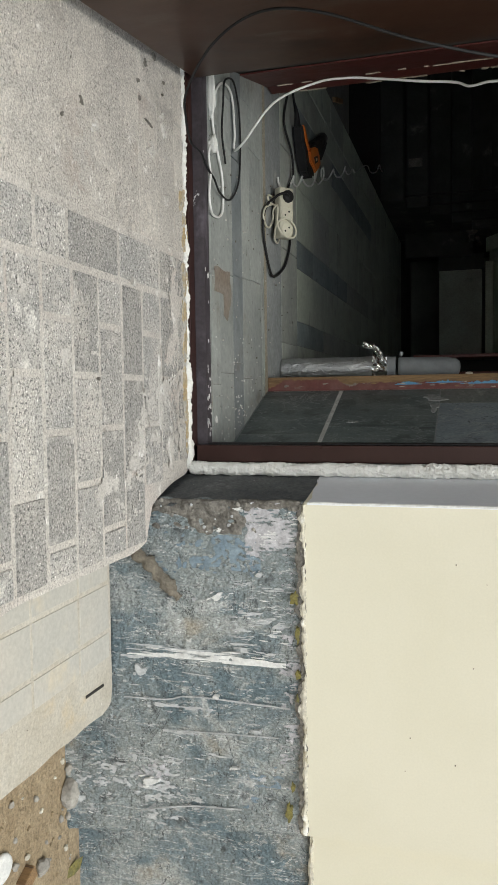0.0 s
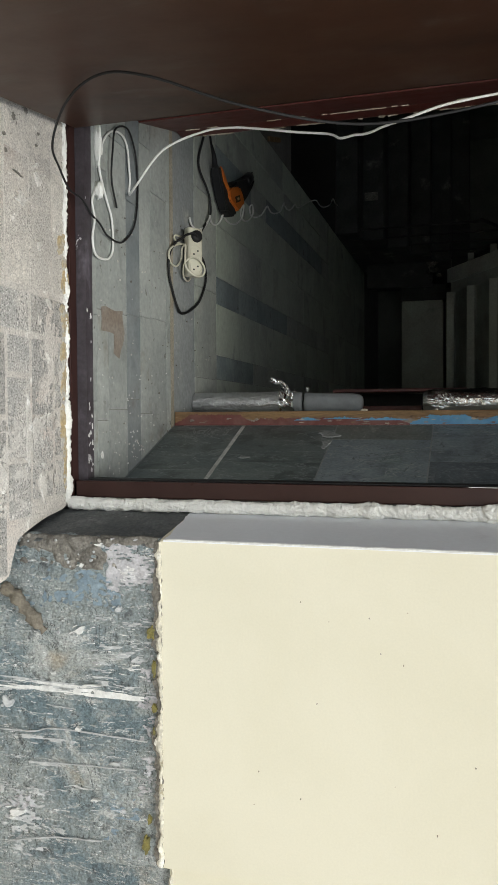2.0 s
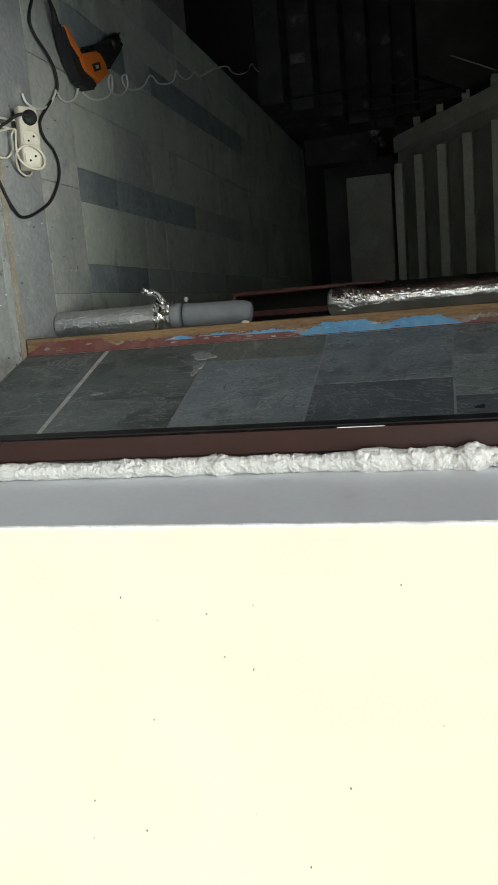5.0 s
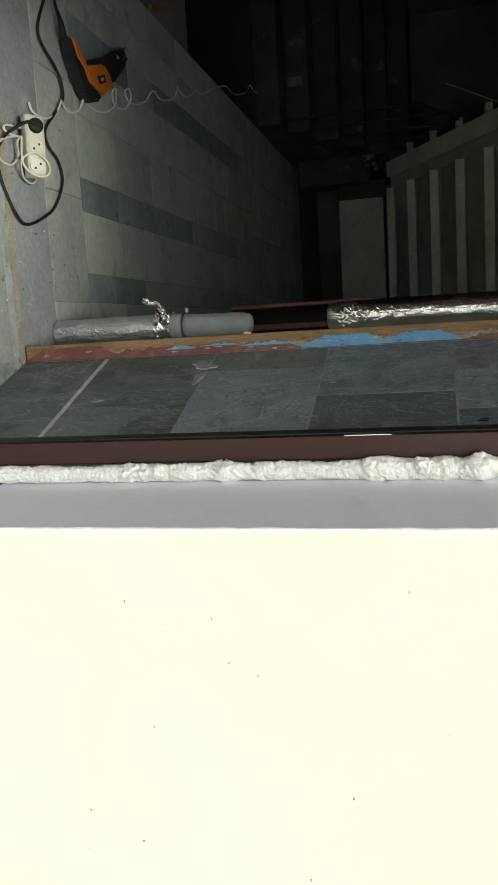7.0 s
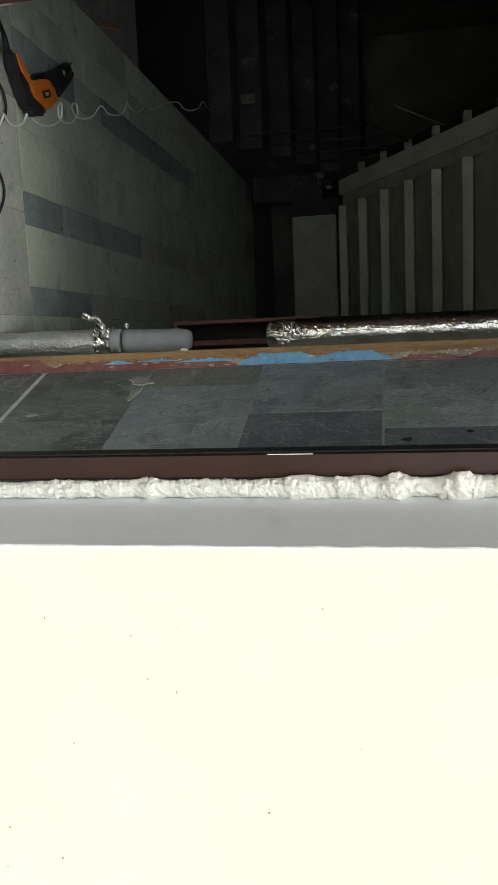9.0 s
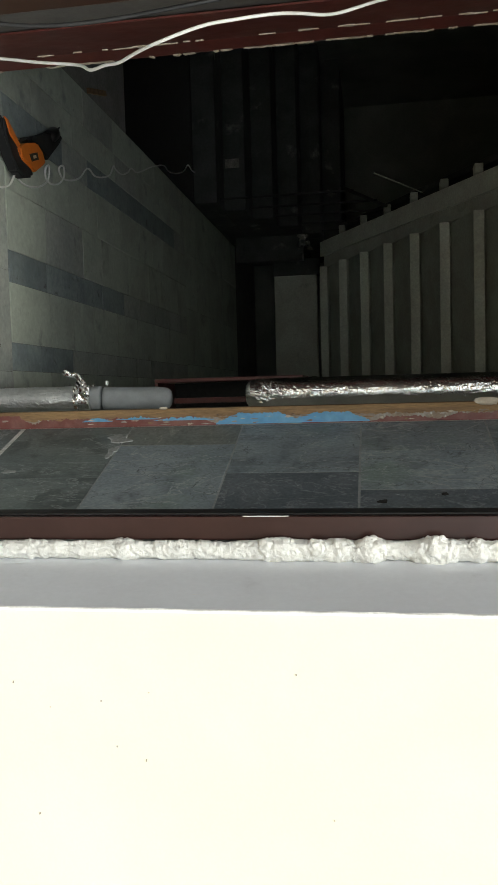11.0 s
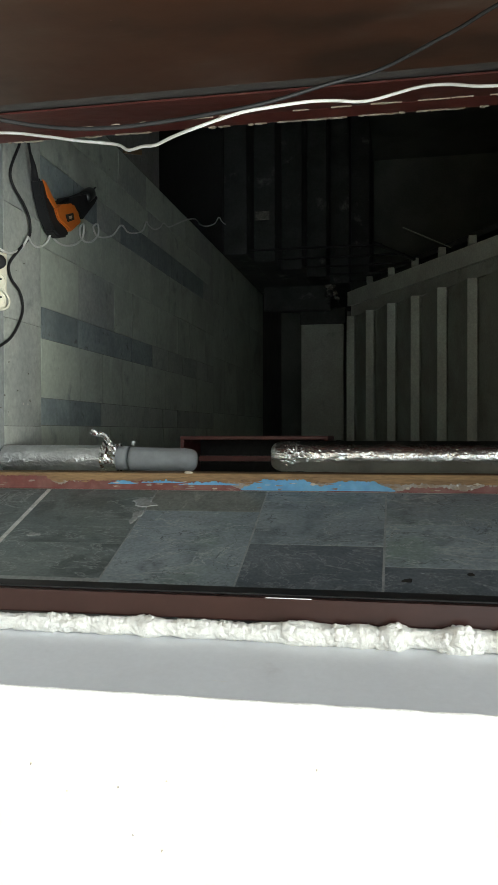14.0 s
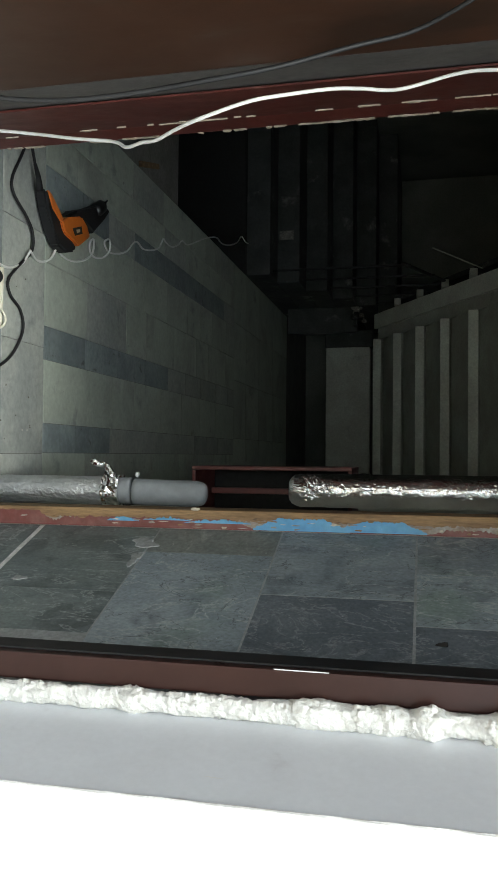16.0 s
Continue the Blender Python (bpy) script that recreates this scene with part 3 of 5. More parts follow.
for x, z, rx, rz, s, turn in ((0.205, 0.104, 0.011, 0.022, 2, 0.5), (0.378, -0.079, 0.022, 0.016, 3, 0.9), (0.422, 0.097, 0.006, 0.009, 4, 0), (0.627, -0.059, 0.014, 0.028, 5, 0.2),
                              (0.488, 0.187, 0.007, 0.014, 6, 0), 
                              
                              (0.323, 0.127, 0.002, 0.025, 14, 0.1), (0.213, 0.051, 0.006, 0.008, 15, 0), (0.016, 0.151, 0.004, 0.012, 16, 0), (0.063, 0.110, 0.004, 0.010, 17, 0.4),
                              (0.153, 0.196, 0.008, 0.012, 18, 0.4), (0.304, 0.038, 0.003, 0.005, 19, 0), (0.574, 0.135, 0.003, 0.012, 20, 0.2), (0.674, 0.050, 0.003, 0.012, 21, 0.2)):
    part("smear", splash(x, z, rx, rz, s, turn=turn, bits=5), SMEAR if s % 3 == 0 else WHITE, streak)
for pts, w in (([(0.442, -0.117), (0.439, -0.018), (0.427, 0.05), (0.433, 0.26)], 0.0022), ([(0.508, -0.026), (0.502, 0.1), (0.498, 0.234)], 0.002),
               ([(0.696, -0.081), (0.672, 0.03), (0.664, 0.15)], 0.0025), ([(0.375, 0.02), (0.38, 0.09)], 0.0015)):
    part("scratch", tube([Vector((p.x, 0.0 + 0.002 * noise.noise((p.z * 40, 0, 0)), p.z)) for p in smooth_line([(a, 0, b) for a, b in pts], 8)],
                         lambda i, a, w=w: max(0.0004, w * (0.75 + 0.9 * noise.noise((i * 0.7, a, 3)))), 6), SMEAR, streak, "pale scraped line")
for x, z, rx, rz, s in ((0.198, 0.272, 0.013, 0.011, 1), (0.278, 0.278, 0.017, 0.004, 2), (0.359, 0.278, 0.009, 0.005, 3), (0.653, 0.256, 0.018, 0.006, 4), (0.407, 0.277, 0.008, 0.003, 5), (0.600, 0.265, 0.008, 0.004, 6)):
    part("moss", blotch(x, z, rx, rz, s + 30, y=-0.0052, ragged=0.9), MOSS, plinth_e, "yellow-green moss")


def veil(x0, x1, z0, z1, thr, seed, fx=70.0, fz=22.0, lift=0.0009, cell=0.0024):
    """A dry skin of paint that clings to the stone and breaks up at its edges."""
    bm = bmesh.new()
    nx, nz = int((x1 - x0) / cell), int((z1 - z0) / cell)
    pts = {}

    def corner(i, k):
        if (i, k) not in pts:
            x, z = x0 + (x1 - x0) * i / nx, z0 + (z1 - z0) * k / nz
            pts[(i, k)] = bm.verts.new((x, 0.006 - relief(x, z, 0.0065, 2.0) - lift, z))
        return pts[(i, k)]

    for i in range(nx):
        for k in range(nz):
            u, v = (i + 0.5) / nx, (k + 0.5) / nz
            x, z = x0 + (x1 - x0) * u, z0 + (z1 - z0) * v
            fade = 1 - max(abs(2 * u - 1), abs(2 * v - 1)) ** 2.5
            m = 0.55 * noise.noise((x * fx * 0.3, z * fz * 0.4, seed)) + 0.45 * noise.noise((x * fx, z * fz, seed + 1)) + 0.45 * noise.noise((x * fx * 3, z * fz * 3, seed + 2)) + 0.35 * (fade - 1)
            if m > thr:
                bm.faces.new((corner(i, k), corner(i + 1, k), corner(i + 1, k + 1), corner(i, k + 1)))
    return bm


part("dry_paint", veil(0.002, 0.140, 0.165, 0.290, -0.12, 71, cell=0.0015), LILAC, streak, "chalky lilac-white dry paint")
part("dry_paint", veil(0.002, 0.11, 0.185, 0.290, 0.14, 72, 90, 30, cell=0.0013), WHITE, streak)
part("dry_paint", veil(0.19, 0.325, 0.15, 0.275, 0.20, 73, 150, 14, cell=0.0013), WHITE, streak)
part("dry_paint", veil(0.17, 0.345, 0.12, 0.285, 0.06, 74, 120, 16, cell=0.0015), SMEAR, streak)
part("dry_paint", veil(0.322, 0.356, -0.125, 0.255, -0.06, 75, 130, 9, cell=0.0012), SMEAR, streak)
part("dry_paint", veil(0.328, 0.350, -0.11, 0.250, -0.16, 70, 130, 8, lift=0.0014, cell=0.0012), WHITE, streak, "thick dry-brushed white streak")
part("dry_paint", veil(0.36, 0.50, 0.12, 0.285, 0.24, 76, 130, 14, cell=0.0015), SMEAR, streak)
part("dry_paint", veil(0.36, 0.71, -0.18, 0.27, 0.32, 77, 120, 14, cell=0.0018), SMEAR, streak)
part("dry_paint", veil(0.56, 0.73, -0.31, 0.05, 0.06, 78, 60, 26, cell=0.0018), SMEAR, streak)
part("dry_paint", veil(0.575, 0.645, -0.09, -0.01, 0.0, 79, 60, 30, cell=0.0015), LILAC, streak)
part("dry_paint", veil(0.55, 0.70, 0.14, 0.288, 0.12, 80, 40, 20, cell=0.0018), BLUEWASH, streak, "faded blue paint stain")
part("dry_paint", veil(0.068, 0.165, -0.06, 0.20, -0.02, 81, 40, 30, cell=0.0018), BLUEWASH, streak)
part("dry_paint", veil(0.10, 0.70, 0.235, 0.290, 0.10, 82, 90, 40, cell=0.0018), LILAC, streak)



def edge_crust(x0, x1, y, seed, lift=1.0, low=0.286):
    """Broken plaster left along the foot of the painted wall."""
    bm = bmesh.new()
    rows = []
    n = int((x1 - x0) / 0.003)
    for k in range(n + 1):
        x = x0 + (x1 - x0) * k / n
        lo = low - 0.014 * noise.noise((x * 13, seed, 0)) - 0.008 * noise.noise((x * 47, seed, 1)) - 0.004 * noise.noise((x * 140, seed, 2))
        hi = 0.296 + 0.004 * noise.noise((x * 30, seed, 3)) + 0.003 * noise.noise((x * 110, seed, 4))
        lo = min(lo, hi - 0.002)
        d = lift * (0.0045 + 0.004 * noise.noise((x * 60, seed, 5)))
        mid = 0.5 * (lo + hi) + 0.003 * noise.noise((x * 90, seed, 6))
        rows.append([bm.verts.new((x, yy, z)) for yy, z in ((y + 0.006, lo), (y - d * 0.6, lo + 0.001), (y - d - 0.002 * noise.noise((x * 160, seed, 8)), mid), (y - d * 0.3, hi - 0.001), (y + 0.006, hi))])
    for a, b in zip(rows, rows[1:]):
        for k in range(4):
            bm.faces.new((a[k], a[k + 1], b[k + 1], b[k]))
        bm.faces.new((a[4], a[0], b[0], b[4]))
    bm.faces.new(rows[0])
    bm.faces.new(rows[-1][::-1])
    return bm


part("plaster_crust", edge_crust(0.004, 0.698, -0.001, 4.0), CRUST, plinth_e, "crumbling cream plaster edge")
part("plaster_crust", edge_crust(0.004, 0.698, 0.0006, 9.0, 0.55, 0.277), CEMENT, plinth_e, "grey crumbled render")
part("plaster_crust", edge_crust(0.712, 1.6, 0.049, 6.0), CRUST, plinth_e)

for k, (x, z) in enumerate(((0.123, 0.803), (0.206, 0.752), (0.225, 0.796), (0.465, 0.780), (0.467, 0.505), (0.513, 0.592), (0.536, 0.495), (0.316, 0.626), (0.114, 0.593), (0.150, 0.650), (0.138, 0.730), (0.41, 0.93), (0.30, 1.07), (0.09, 1.02), (0.55, 0.86))):
    part("speck", blotch(x, z, 0.0011 + 0.0004 * (k % 3), 0.0013, k, y=-0.0012, depth=0.003, ragged=0.7, n=10), (CHIP, GREYPAINT, RIDGE)[k % 3], wall_e, "tiny dark speck" if k == 0 else "")
wall_w = part("wall_west", prism([(-4.2, 0.0), (-1.10, 0.0), (-1.06, 0.2), (-1.06, 0.26), (-4.2, 0.5)], -0.5, 6.0), CREAM)
tagged(wall_w, "cream painted outer wall beside the door", "wall", kind="structure")
lintel = part("wall_over_door", prism([(-1.08, 0.0), (-0.01, 0.0), (-0.036, 0.2), (-0.03, 0.26), (-0.24, 0.86), (-1.19, 0.86), (-1.03, 0.27)], 2.125, 6.0), CREAM)
tagged(lintel, "cream painted wall over the doorway", "wall", kind="structure")
reveal = empty("reveal", "grey painted outer door reveal with a dark slate foot", "reveal", kind="structure")
bm = bmesh.new()
lower = [(0.0, 0.300), (-0.006, 0.303), (-0.012, 0.297), (-0.018, 0.293), (-0.023, 0.296), (-0.029, 0.288), (-0.0355, 0.290)]
a = [bm.verts.new((x, -0.0015 - x * 5.75, z)) for x, z in lower]
b = [bm.verts.new((x, -0.0015 - x * 5.75, 2.12)) for x, z in lower]
for k in range(len(lower) - 1):
    bm.faces.new((a[k], a[k + 1], b[k + 1], b[k]))
ext = bmesh.ops.extrude_face_region(bm, geom=bm.faces[:])
bmesh.ops.translate(bm, verts=[v for v in ext["geom"] if isinstance(v, bmesh.types.BMVert)], vec=(0.004, 0.0007, 0))
part("painted_plaster", bm, REVEAL, reveal)


def foot_stone():
    """The dark stone at the foot of the reveal: a worn, uneven face with a broken outer edge."""
    bm = bmesh.new()
    grid = []
    for i in range(34):
        row = []
        for k in range(60):
            u, z = i / 33, -0.05 + 0.352 * k / 59
            x, y = 0.004 - 0.040 * u, 0.001 + 0.202 * u
            d = 0.0035 * noise.noise((y * 30, z * 30, 4.0)) + 0.002 * noise.noise((y * 90, z * 90, 8.0))
            edge = max(0.0, 1 - u / 0.10)
            d -= edge ** 2 * (0.010 + 0.010 * noise.noise((0.3, z * 40, 2.0)))
            row.append(bm.verts.new((x - d, y - d * 0.2, z - (0.002 if k == 59 else 0) - 0.012 * u)))
        grid.append(row)
    for i in range(33):
        for k in range(59):
            bm.faces.new((grid[i][k], grid[i][k + 1], grid[i + 1][k + 1], grid[i + 1][k]))
    rim = [g[0] for g in grid] + grid[-1][1:] + [g[-1] for g in grid[::-1][1:]] + grid[0][::-1][1:-1]
    rear = [bm.verts.new((v.co.x + 0.012, v.co.y + 0.002, v.co.z)) for v in rim]
    for k in range(len(rim)):
        j = (k + 1) % len(rim)
        bm.faces.new((rim[k], rear[k], rear[j], rim[j]))
    bm.faces.new(rear)
    return bm


part("slate_foot", foot_stone(), SLATE_DARK, reveal, "dark slate foot", smooth=True)
part("paint_edge", tube([Vector((0.0, -0.001, 0.305 + 0.03 * k)) for k in range(61)], lambda i, a: 0.0028 + 0.0012 * noise.noise((i * 1.3, a, 0)), 6), WHITE, reveal, "white filler line on the corner")

# ---- passage and hall shell ----
tagged(part("wall_passage_east", prism([(-0.018, 0.270), (0.02, 0.270), (3.2, 0.61), (3.2, 0.83), (-0.222, 0.838), (-0.2315, 0.836)], -0.5, 2.12), GROUT), "pale mortar bed behind the slate wall tiles", "wall", kind="structure")
tagged(part("wall_passage_west", prism([(-1.03, 0.27), (-1.187, 0.862), (-4.2, 0.87), (-4.2, 0.51), (-1.058, 0.265)], -0.5, 2.12), PASSAGE), "grey-brown plaster passage wall", "wall", kind="structure")
floor = empty("floor", "worn pale stone tile floor with blue-grey bands", "floor", kind="structure")
part("screed", prism([(-1.035, 0.301), (-0.03, 0.301), (-0.232, 0.836), (-0.2, 0.94), (-0.2, 6.6), (-1.552, 6.6), (-1.552, 0.93), (-1.186, 0.86)], -0.265, -0.005), FLOOR, floor)
part("screed", box(-3.0, -1.5522, 0.93, 2.573, -0.265, -0.005), FLOOR, floor)
tagged(part("wall_north_east", box(-0.2, 0.0, 0.97, 6.6, -0.265, 3.2), WALL_IN), "dim plastered stairwell wall", "wall", kind="structure")
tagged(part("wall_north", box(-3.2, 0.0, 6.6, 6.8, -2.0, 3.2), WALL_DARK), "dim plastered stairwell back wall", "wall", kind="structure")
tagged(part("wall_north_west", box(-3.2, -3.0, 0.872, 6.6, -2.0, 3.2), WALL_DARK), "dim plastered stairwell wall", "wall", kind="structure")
tagged(part("wall_south_west", box(-3.0, -1.331, 0.872, 0.92, -0.265, 3.2), WALL_IN), "dim plastered stairwell wall", "wall", kind="structure")
tagged(part("wall_south_east", box(-0.24, 0.0, 0.932, 0.969, -0.265, 3.2), WALL_IN), "dim plastered stairwell wall", "wall", kind="structure")
tagged(part("wall_over_old_frame", box(-1.33, -0.241, 0.872, 0.97, 2.131, 3.2), WALL_IN), "dim plastered stairwell wall over the doorway", "wall", kind="structure")
tagged(part("ceiling", box(-3.2, 0.0, 0.863, 6.8, 3.2, 3.4), WALL_IN), "dim plastered ceiling", "ceiling", kind="structure")
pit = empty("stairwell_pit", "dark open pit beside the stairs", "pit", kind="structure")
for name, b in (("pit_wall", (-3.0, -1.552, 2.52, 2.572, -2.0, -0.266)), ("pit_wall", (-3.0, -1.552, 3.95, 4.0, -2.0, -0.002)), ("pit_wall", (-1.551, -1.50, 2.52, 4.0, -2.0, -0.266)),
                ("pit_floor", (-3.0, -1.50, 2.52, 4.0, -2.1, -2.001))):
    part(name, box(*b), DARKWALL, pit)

# ---- door frame, leaf, old frame ----
door_frame = empty("door_1", "new brown enamelled steel door frame set in foam", "door frame", kind="structure")
part("jamb", box(-0.104, -0.064, 0.200, 0.268, -0.01, 2.08, 0.003), FRAME, door_frame)
part("jamb", box(-1.030, -0.990, 0.200, 0.268, -0.01, 2.08, 0.003), FRAME, door_frame)
part("threshold", box(-1.028, -0.066, 0.196, 0.2300, -0.04, -0.0172, 0.003), FRAME, door_frame)
part("seal", box(-0.1075, -0.1042, 0.216, 0.267, 0.013, 2.079, 0.001), RUBBER, door_frame, "black rubber door seal")
part("inner_sill", prism(jagged([(-0.990, 0.2225), (-0.1045, 0.2225), (-0.1045, 0.2615), (-0.990, 0.2615)], 0.02, 8, 0.0016), -0.0165, 0.009), SILL, door_frame, "chipped lilac-grey inner sill")
part("head", box(-1.030, -0.064, 0.200, 0.268, 2.081, 2.12, 0.003), FRAME, door_frame)
# Thin white strip painted in for the bright glint on the frame edge.
part("rebate_line", box(-0.1052, -0.1038, 0.1992, 0.2008, 0.915, 0.992, 0.0), WHITE, door_frame, "white glint painted along the frame edge")
flaked = random.Random(77)
for k in range(26):
    x = flaked.gauss(-0.20, 0.05) if k % 3 else flaked.uniform(-0.85, -0.15)
    y, rr = flaked.uniform(0.228, 0.258), flaked.uniform(0.0015, 0.0045)
    if x < -0.112:
        part("paint_chip", prism([(x + 1.8 * rr * math.cos(0.7 * q) * flaked.uniform(0.5, 1.4), y + rr * math.sin(0.7 * q) * flaked.uniform(0.5, 1.4)) for q in range(9)], 0.006, 0.0098), LILAC if k % 2 else WHITE, door_frame, "white flaked paint chip" if k == 0 else "")
leaf = empty("door_leaf", "brown enamelled steel door leaf standing open outwards", "door")
leaf.matrix_world = Matrix.Translation((-0.952, 0.193, 0)) @ Matrix.Rotation(radians(8.8), 4, "Z")
part("panel", box(-0.050, 0.0, -0.90, 0.0, 0.002, 2.07, 0.004), LEAF, leaf)
part("outer_skin", box(-0.054, -0.0502, -0.925, 0.006, -0.004, 2.085, 0.001), LEAF, leaf)
for z in (0.28, 1.75):
    part("hinge", tube([Vector((-0.062, 0.016, z + 0.01 * k)) for k in range(13)], 0.010, 12), FRAME, leaf, smooth=True)
XE, YF, YB = -1.180, 0.866, 0.930
old_frame = empty("old_door_frame", "old wooden inner door frame with flaking red and blue paint", "door frame", kind="structure")
part("casing", prism([(-1.1065, 0.572), (-1.183, 0.8655), (-1.179, 0.8655), (-1.1025, 0.573)], 0.0, 2.11), REDPAINT, old_frame, "red-brown painted side casing")
part("jamb", box(-1.33, XE, YF, YB, 0.0, 2.11, 0.003), REDPAINT, old_frame)
part("head", box(-1.33, -0.234, 0.866, 0.93, 2.112, 2.13), REDPAINT, old_frame)
random.seed(5)
for k in range(46):
    z = 0.05 + k * 0.042 + random.uniform(-0.03, 0.03)
    big = random.random() < 0.4
    y = 0.850 + random.uniform(-0.009, 0.008)
    if random.random() < 0.35:
        continue
    chip = part("paint_chip", blotch(0, 0, random.uniform(0.002, 0.0045) * (1.5 if big else 1), random.uniform(0.008, 0.03) * (1.4 if big else 0.7), k, y=-0.0026, depth=0.006, ragged=0.8), CHIP, old_frame, "pale chip of bare wood")
    chip.matrix_basis = Matrix.Translation((-1.1025 - 0.2615 * (y - 0.573), y, z)) @ Matrix.Rotation(radians(104.6), 4, "Z")
for k in range(60):
    z = random.uniform(0.02, 2.0)
    part("paint_chip", blotch(XE + 0.0005, z, random.uniform(0.0009, 0.0022), random.uniform(0.004, 0.022), k + 50, y=YB - 0.006, depth=0.008, ragged=0.8, n=14), CHIP, old_frame)
part("jamb", box(-0.276, -0.2335, 0.838, 0.930, 0.0, 2.11, 0.003), WOOD, old_frame, "bare ochre wood under lost paint")


def flake(z0, z1, x0, x1, seed, mat, y=0.8365, label=""):
    """A ragged ribbon of old paint on the front of the jamb."""
    bm = bmesh.new()
    n = max(8, int((z1 - z0) / 0.0022))
    rows = []
    for k in range(n + 1):
        z = z0 + (z1 - z0) * k / n
        e = min(1.0, min(z - z0, z1 - z) / 0.06 + 0.08 + 0.3 * abs(noise.noise((z * 120, seed, 7))))
        w0 = x0 + 0.0025 * noise.noise((z * 24, seed, 0)) + 0.004 * noise.noise((z * 75, seed, 1)) + 0.004 * noise.noise((z * 190, seed, 2)) + 0.002 * noise.noise((z * 420, seed, 3))
        w0 = min(x1 - (x1 - w0) * e, x1 - 0.0006)
        rows.append([bm.verts.new((xx, yy, z)) for xx, yy in ((w0, y), (x1, y), (x1, y + 0.003), (w0, y + 0.003))])
    for a, b in zip(rows, rows[1:]):
        for k in range(4):
            bm.faces.new((a[k], a[(k + 1) % 4], b[(k + 1) % 4], b[k]))
    bm.faces.new(rows[0])
    bm.faces.new(rows[-1][::-1])
    part("paint_flake", bm, mat, old_frame, label)


flake(0.0, 2.0, -0.2530, -0.2327, 21, GREYPAINT, 0.8370, "old grey paint under the flakes")
flake(0.0, 0.27, -0.2664, -0.2327, 1, REDFLAT, 0.8362)
flake(0.24, 0.75, -0.2546, -0.2327, 2, REDFLAT, 0.8360)
flake(0.74, 1.13, -0.2364, -0.2327, 12, REDFLAT, 0.8356)
flake(0.395, 0.475, -0.2600, -0.2471, 3, BLUEPAINT, 0.8350)
flake(0.485, 0.60, -0.2567, -0.2509, 4, BLUEPAINT, 0.8352)
flake(0.585, 0.74, -0.2546, -0.2466, 13, BLUEPAINT, 0.8348)
flake(0.745, 0.96, -0.2610, -0.2343, 6, BLUEPAINT, 0.8345)
flake(0.93, 1.125, -0.2589, -0.2353, 16, BLUEPAINT, 0.8342)
flake(1.12, 1.30, -0.2450, -0.2327, 8, REDFLAT)
flake(1.28, 1.9, -0.2503, -0.2327, 9, REDFLAT)
random.seed(17)
for k in range(46):
    z = random.uniform(0.02, 1.5)
    m = (GREYPAINT, CHIP, GREYPAINT, WOOD)[k % 4]
    part("paint_chip", blotch(random.uniform(-0.258, -0.237), z, random.uniform(0.0008, 0.0026), random.uniform(0.003, 0.012), k + 90, y=0.8338, depth=0.003, ragged=0.9, n=18), m, old_frame)
part("splinter", lump(-0.277, 0.832, 1.40, 0.010, 0.006, 0.030, 3, 0.3, 2), CHIP, old_frame, "loose pale splinter")

part("splinter", lump(-0.278, 0.834, 0.61, 0.004, 0.004, 0.011, 5, 0.3, 2), CHIP, old_frame)

# ---- foam beads ----
zz = [0.0022 * i for i in range(945)]


def bead(i, a):
    z = zz[i]
    c, d = math.cos(a), math.sin(a)
    fold = lambda f, g: 1 - 2.4 * abs(noise.noise((c * g, d * g, z * f)))
    swell = 0.5 + 0.5 * math.sin(z * 95 + 12 * noise.noise((1, 2, z * 7)))
    r = 0.0116 + 0.0018 * swell * (0.9 + noise.noise((3, 3, z * 5))) + 0.0030 * noise.noise((c * 1.3, d * 1.3, z * 26))
    r += 0.0020 * fold(80, 1.8) + 0.0016 * fold(180, 3.6) + 0.0009 * fold(340, 6.5)
    for m, w, h in ((1.245, 0.026, 0.010), (1.148, 0.018, 0.008), (1.09, 0.04, 0.004), (0.990, 0.028, 0.006), (1.31, 0.02, 0.005), (0.735, 0.02, 0.004), (1.42, 0.03, 0.008)):
        r += h * math.exp(-((z - m) / w) ** 2) * (0.8 + 0.5 * fold(48, 2.0))
    return max(r, 0.006)


foam_line = [Vector((-0.0495 + 0.003 * noise.noise((0, 0, z * 9)), 0.190, z - 0.02)) for z in zz]
foam = part("foam_bead", tube(foam_line, bead, 40), FOAM, smooth=True)
tagged(foam, "off-white expanded mounting foam squeezed from the frame gap", "foam", kind="structure")
for n, (z, r) in enumerate(((0.735, 0.013), (0.98, 0.017), (1.0, 0.015), (1.06, 0.015), (1.13, 0.016), (1.148, 0.020), (1.23, 0.018), (1.25, 0.021), (1.27, 0.016), (1.31, 0.015), (1.42, 0.018))):
    part("foam_lump", lump(-0.049 - 0.004 * (n % 2), 0.183, z - 0.02, r, r * 0.9, r * 1.1, n * 2.1, 0.34, 4, 2.2), FOAM, foam, smooth=True)
xx = [-1.0 + 0.003 * i for i in range(318)]
line = [Vector((x, 0.184 + 0.003 * noise.noise((x * 20, 0, 0)), -0.024 + 0.004 * noise.noise((x * 17, 5, 0)))) for x in xx]
foam2 = part("foam_bead", tube(line, lambda i, a: max(0.0016, 0.0056 + 0.005 * noise.noise((xx[i] * 26, 1, 0)) + 0.005 * noise.noise((xx[i] * 110, math.cos(a) * 1.5, math.sin(a) * 1.5)) + 0.003 * noise.noise((xx[i] * 260, math.cos(a) * 3, math.sin(a) * 3)) + (0.004 if xx[i] > -0.3 else 0)), 16), FOAM, smooth=True)
tagged(foam2, "thin broken bead of white foam along the threshold", "foam", kind="structure")
part("foam_scrap", lump(-0.835, 0.303, 0.008, 0.022, 0.012, 0.012, 4, 0.4), FOAM, foam2, smooth=True)
